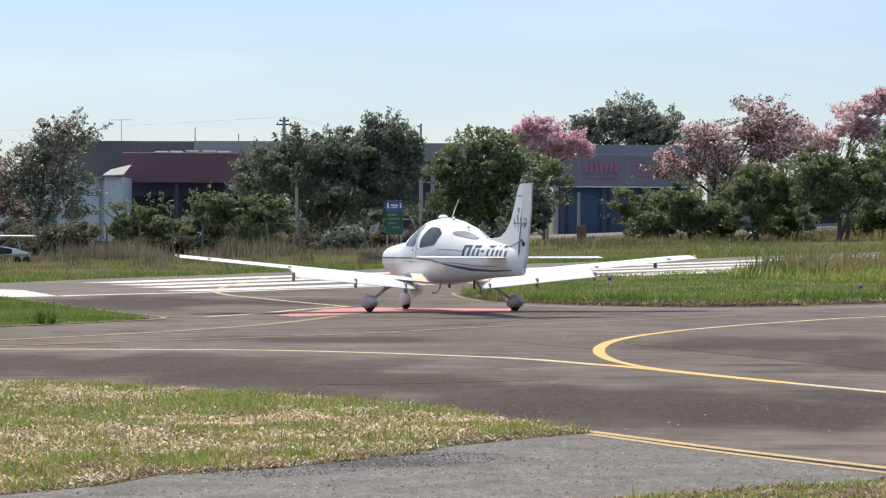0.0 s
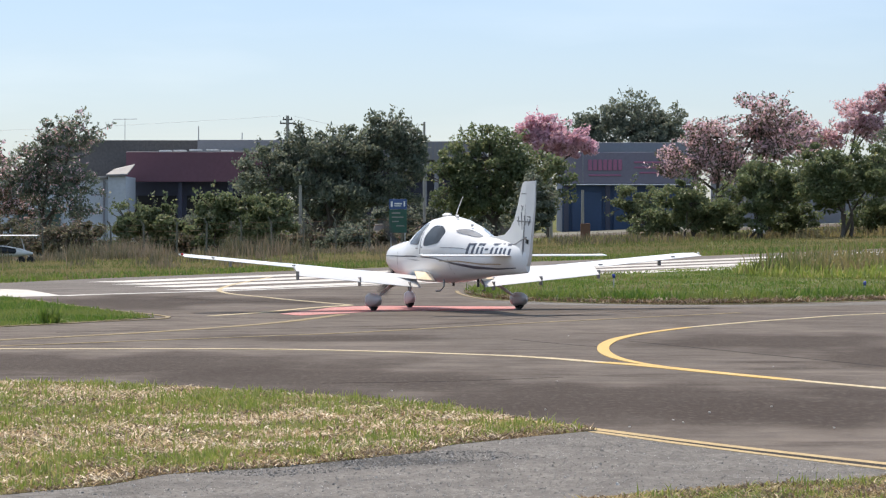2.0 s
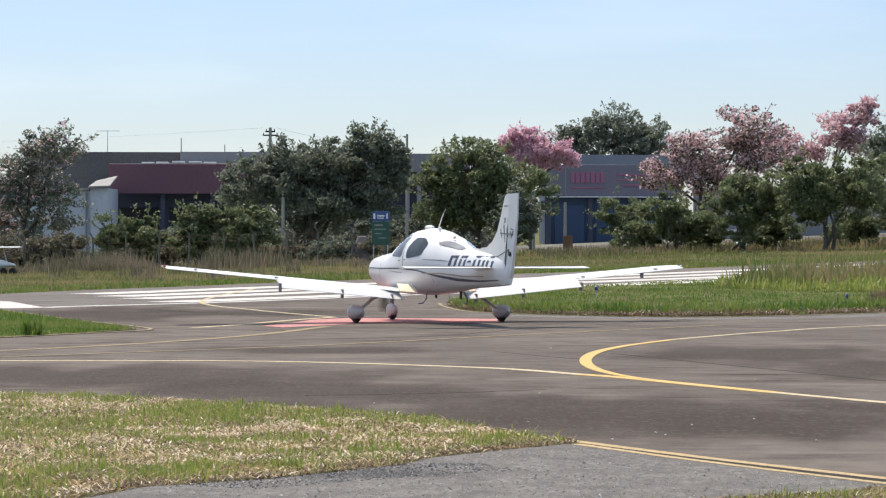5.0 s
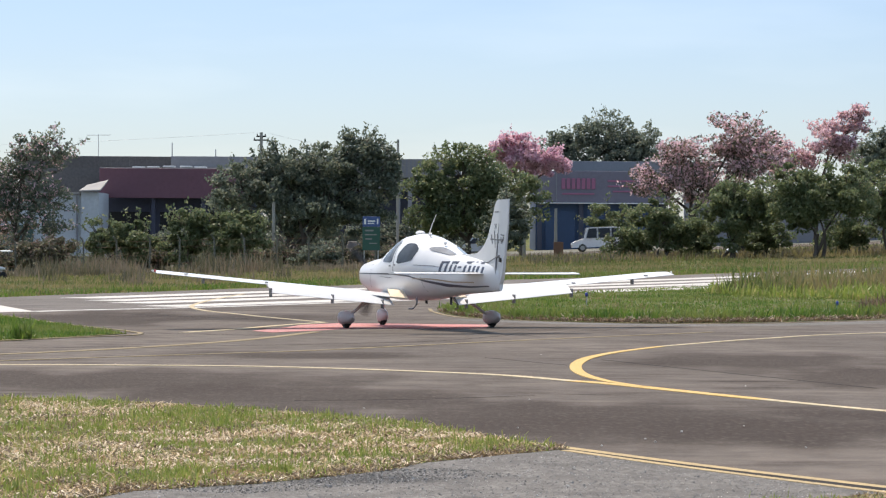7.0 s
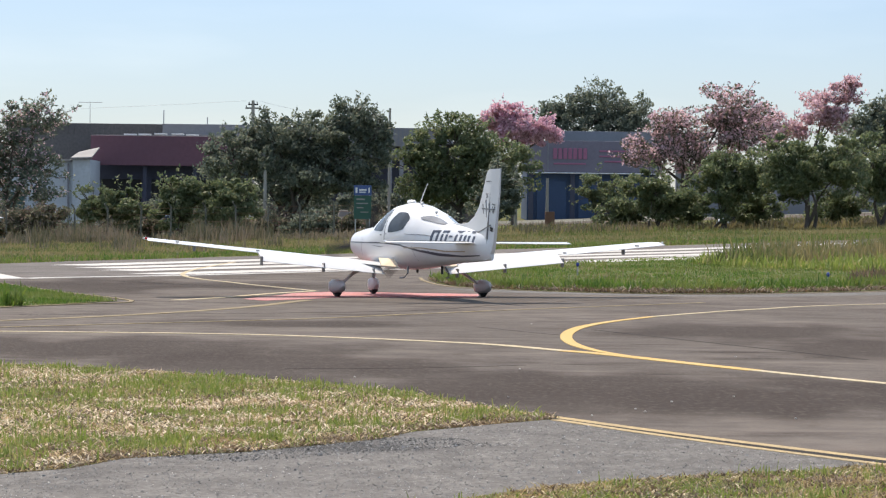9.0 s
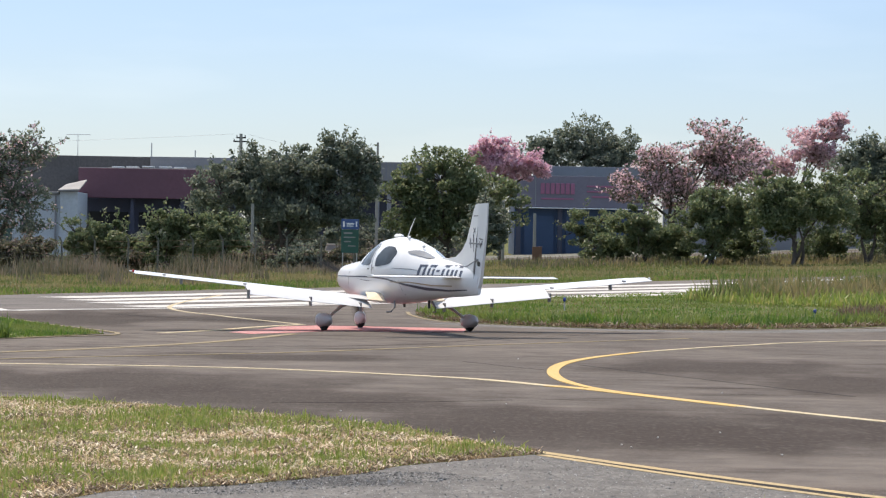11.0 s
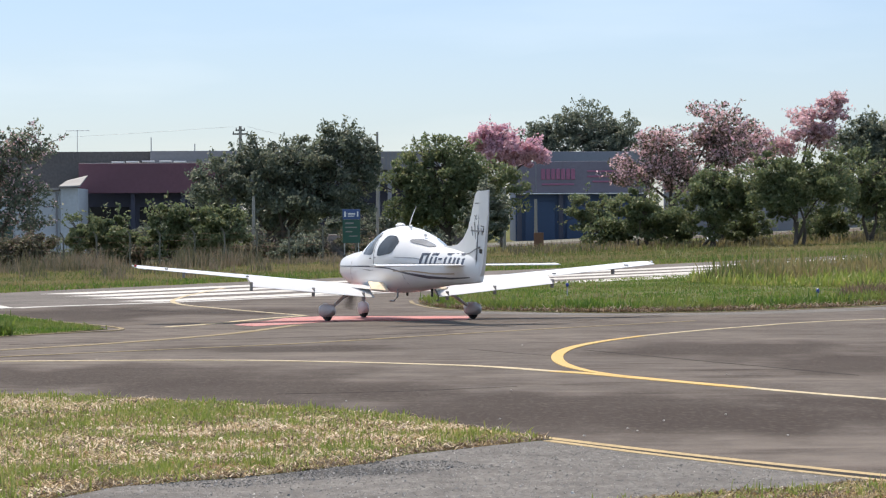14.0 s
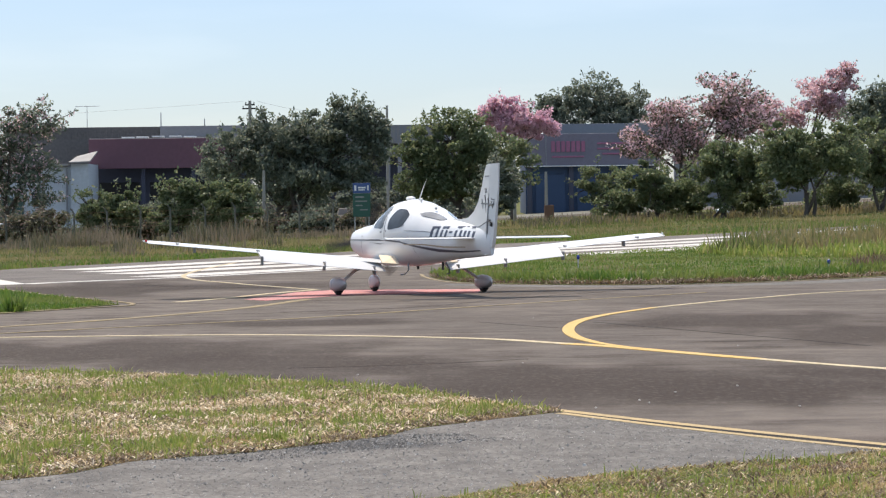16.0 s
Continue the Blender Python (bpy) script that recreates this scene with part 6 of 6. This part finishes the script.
# ---- vehicles ----
def vehicle(name, label, paint, kind, m):
    """A car along +x, 4.2 m long, or a taller van."""
    v = empty(name, m, label, "car", "street cars")
    tall = kind == "van"
    hood, roof, half = (1.05, 1.95, 0.88) if tall else (0.92, 1.47, 0.84)
    side = [(-2.1, 0.35), (2.1, 0.35), (2.15, 0.62), (1.95, 0.82), (1.2, hood), (0.55 if not tall else 0.95, roof - 0.05), (0.2, roof), (-1.2, roof), (-1.75 if not tall else -2.0, roof - 0.12), (-2.05, hood), (-2.15, 0.7)]
    bm = bmesh.new()
    n = len(side)
    rings = [[bm.verts.new((x, s * (half - 0.14 * max(0, z - hood) / (roof - hood + 0.01)) * f, z)) for x, z in side] for s, f in ((-1, 0.96), (-1, 1.0), (1, 1.0), (1, 0.96))]
    for q in rings[0]:
        q.co.y -= 0.02
    for a, b in zip(rings, rings[1:]):
        for i in range(n):
            bm.faces.new((a[i], a[(i + 1) % n], b[(i + 1) % n], b[i]))
    bm.faces.new(rings[0])
    bm.faces.new(rings[-1][::-1])
    body = part("body", bm, paint, v, smooth=True)
    for s in (-1, 1):
        for x0, x1, x2, x3 in (((0.95, 0.12, 0.12, 0.42) if not tall else (1.0, 0.12, 0.12, 0.78)), (0.02, -0.95, -0.95, 0.02), (-1.05, -1.85, -1.55, -1.05)):
            bm = bmesh.new()
            y0, y1 = s * (half * 1.0 + 0.012), s * (half - 0.10)
            fv = [bm.verts.new(p) for p in ((x0, y0, hood + 0.03), (x1, y0, hood + 0.03), (x2, y1 + s * 0.012, roof - 0.10), (x3, y1 + s * 0.012, roof - 0.10))]
            bm.faces.new(fv)
            e = bmesh.ops.extrude_face_region(bm, geom=bm.faces[:])
            for q in [g for g in e["geom"] if isinstance(g, bmesh.types.BMVert)]:
                q.co.y -= s * 0.06
            part("side_window", bm, "smoke", body, "dark side window")
        part("headlight", box(bmesh.new(), 1.98, 2.14, s * 0.62 - 0.14, s * 0.62 + 0.14, 0.62, 0.76, 0.02), "white", body)
        part("tail_light", box(bmesh.new(), -2.17, -2.04, s * 0.70 - 0.08, s * 0.70 + 0.08, 0.72, 0.98, 0.02), "redlens", body)
    bm = bmesh.new()
    fx = 0.66 if not tall else 1.0
    fv = [bm.verts.new(p) for p in ((1.22, -half + 0.1, hood + 0.02), (1.22, half - 0.1, hood + 0.02), (fx - 0.04, half - 0.2, roof - 0.08), (fx - 0.04, -half + 0.2, roof - 0.08))]
    bm.faces.new(fv)
    e = bmesh.ops.extrude_face_region(bm, geom=bm.faces[:])
    for q in [g for g in e["geom"] if isinstance(g, bmesh.types.BMVert)]:
        q.co.x -= 0.05
    part("windscreen", bm, "smoke", body, "dark windscreen")
    for x in (-1.3, 1.3):
        for s in (-1, 1):
            bm = bmesh.new()
            bmesh.ops.create_cone(bm, cap_ends=True, segments=18, radius1=0.31, radius2=0.31, depth=0.2, matrix=pose(x, s * (half - 0.08), 0.31, 90, 0, 0))
            w = part("wheel", bm, "rubber", v, smooth=True)
            bm = bmesh.new()
            bmesh.ops.create_cone(bm, cap_ends=True, segments=12, radius1=0.19, radius2=0.17, depth=0.05, matrix=pose(x, s * (half + 0.03), 0.31, 90, 0, 0))
            part("rim", bm, "metal", w)
    # compact models, shorter than a full-size car
    for ob in v.children_recursive:
        ob.data.transform(Matrix.Scale(0.88, 4))
    return v


def on_street(x, lane, heading):
    """Pose of a car at x on the street lane."""
    z = float(rise(x, lane)) + 0.04
    climb = math.degrees(math.atan2(float(rise(x + 1, lane)) - float(rise(x - 1, lane)), 2))
    return pose(x, lane, z, 0, -climb if heading == 0 else climb, heading)


# ---- build ----
ground()
paving()
markings()
PLANE = aircraft(pose(-0.05, 62.3, 0.015, 0, 0, 20.5))
PROP = propeller(PLANE)
warehouse()
white_shed()
middle_shop()
sign_shop()
street()
edge_lights()
microlight()
yard_things()
litter()
road_stones()
trees()
scrub()
grass()
CARS = [
    # name, label, paint, kind, lane, (time, x) pairs
    ("white_hatchback", "white hatchback leaving along the street", "white", "car", 206.3, ((0.0, -18.0), (1.0, -29.5), (3.0, -52.0), (16.0, -150.0))),
    ("white_sedan", "white sedan driving along the street", "white", "car", 206.3, ((0.0, -7.4), (0.4, -12.2), (0.8, -17.0), (1.0, -19.2), (3.0, -42.0), (16.0, -138.0))),
    ("silver_estate_car", "silver estate car driving along the street", "silver", "van", 201.7, ((0.0, -3.0), (0.5, 5.0), (0.7, 9.0), (1.0, 13.3), (1.3, 19.0), (1.8, 28.0), (3.0, 48.0), (16.0, 140.0))),
    ("dark_sedan", "dark sedan driving along the street", "black", "car", 206.3, ((0.0, 26.7), (1.1, 10.9), (1.3, 8.3), (3.0, -15.0), (6.0, -56.0), (16.0, -160.0))),
    ("silver_sedan", "silver sedan crossing behind the fence", "silver", "car", 206.3, ((0.0, 70.0), (4.0, 31.7), (6.3, 10.75), (8.0, -5.65), (8.5, -11.0), (9.0, -17.0), (10.5, -33.0), (16.0, -90.0))),
    ("white_minivan", "white minivan catching up along the street", "white", "van", 206.3, ((0.0, 101.0), (4.0, 50.5), (6.8, 14.9), (7.4, 7.35), (8.5, -6.7), (9.0, -13.2), (9.5, -20.0), (10.5, -27.0), (16.0, -78.0))),
]
MOVERS = []
for name, label, paint, kind, lane, way in CARS:
    turn = 0 if way[-1][1] > way[0][1] else 180
    MOVERS.append((vehicle(name, label, paint, kind, on_street(way[0][1], lane, turn)), way, lane, turn))
vehicle("parked_car", "dark car parked across the street with pale headlamps", "black", "car", pose(-4.7, 209.5, float(rise(-4.7, 209.5)) + 0.03, 0, 0, -90))


def motions():
    for car, way, lane, turn in MOVERS:
        ts = np.arange(0, 16.01, 0.25)
        xs = np.interp(ts, [w[0] for w in way], [w[1] for w in way])
        walk(car, [(float(t), on_street(float(x), lane, turn)) for t, x in zip(ts, xs)])
    # propeller: blade angle at half seconds, and ten thirds of a turn between them
    phase = [30, 25, 22, 60, 90, 75, 70, 78, 64, 70, 60, 80, 50, 55, 75, 22, 90, 96, 18, 40, 60, 80, 50, 30, 35, 20, 30, 50, 70, 90, 60, 40, 20]
    total, rows = phase[0], []
    for k in range(32):
        step = 1200 + (phase[k + 1] - phase[k] + 60) % 120 - 60
        rows += [((k + j / 15) / 2, total + step * j / 15) for j in range(15)]
        total += step
    rows.append((16.0, total))
    walk(PROP, [(t, pose(0, 2.79, 1.13) @ pose(0, 0, 0, 0, a % 360, 0)) for t, a in rows])


motions()
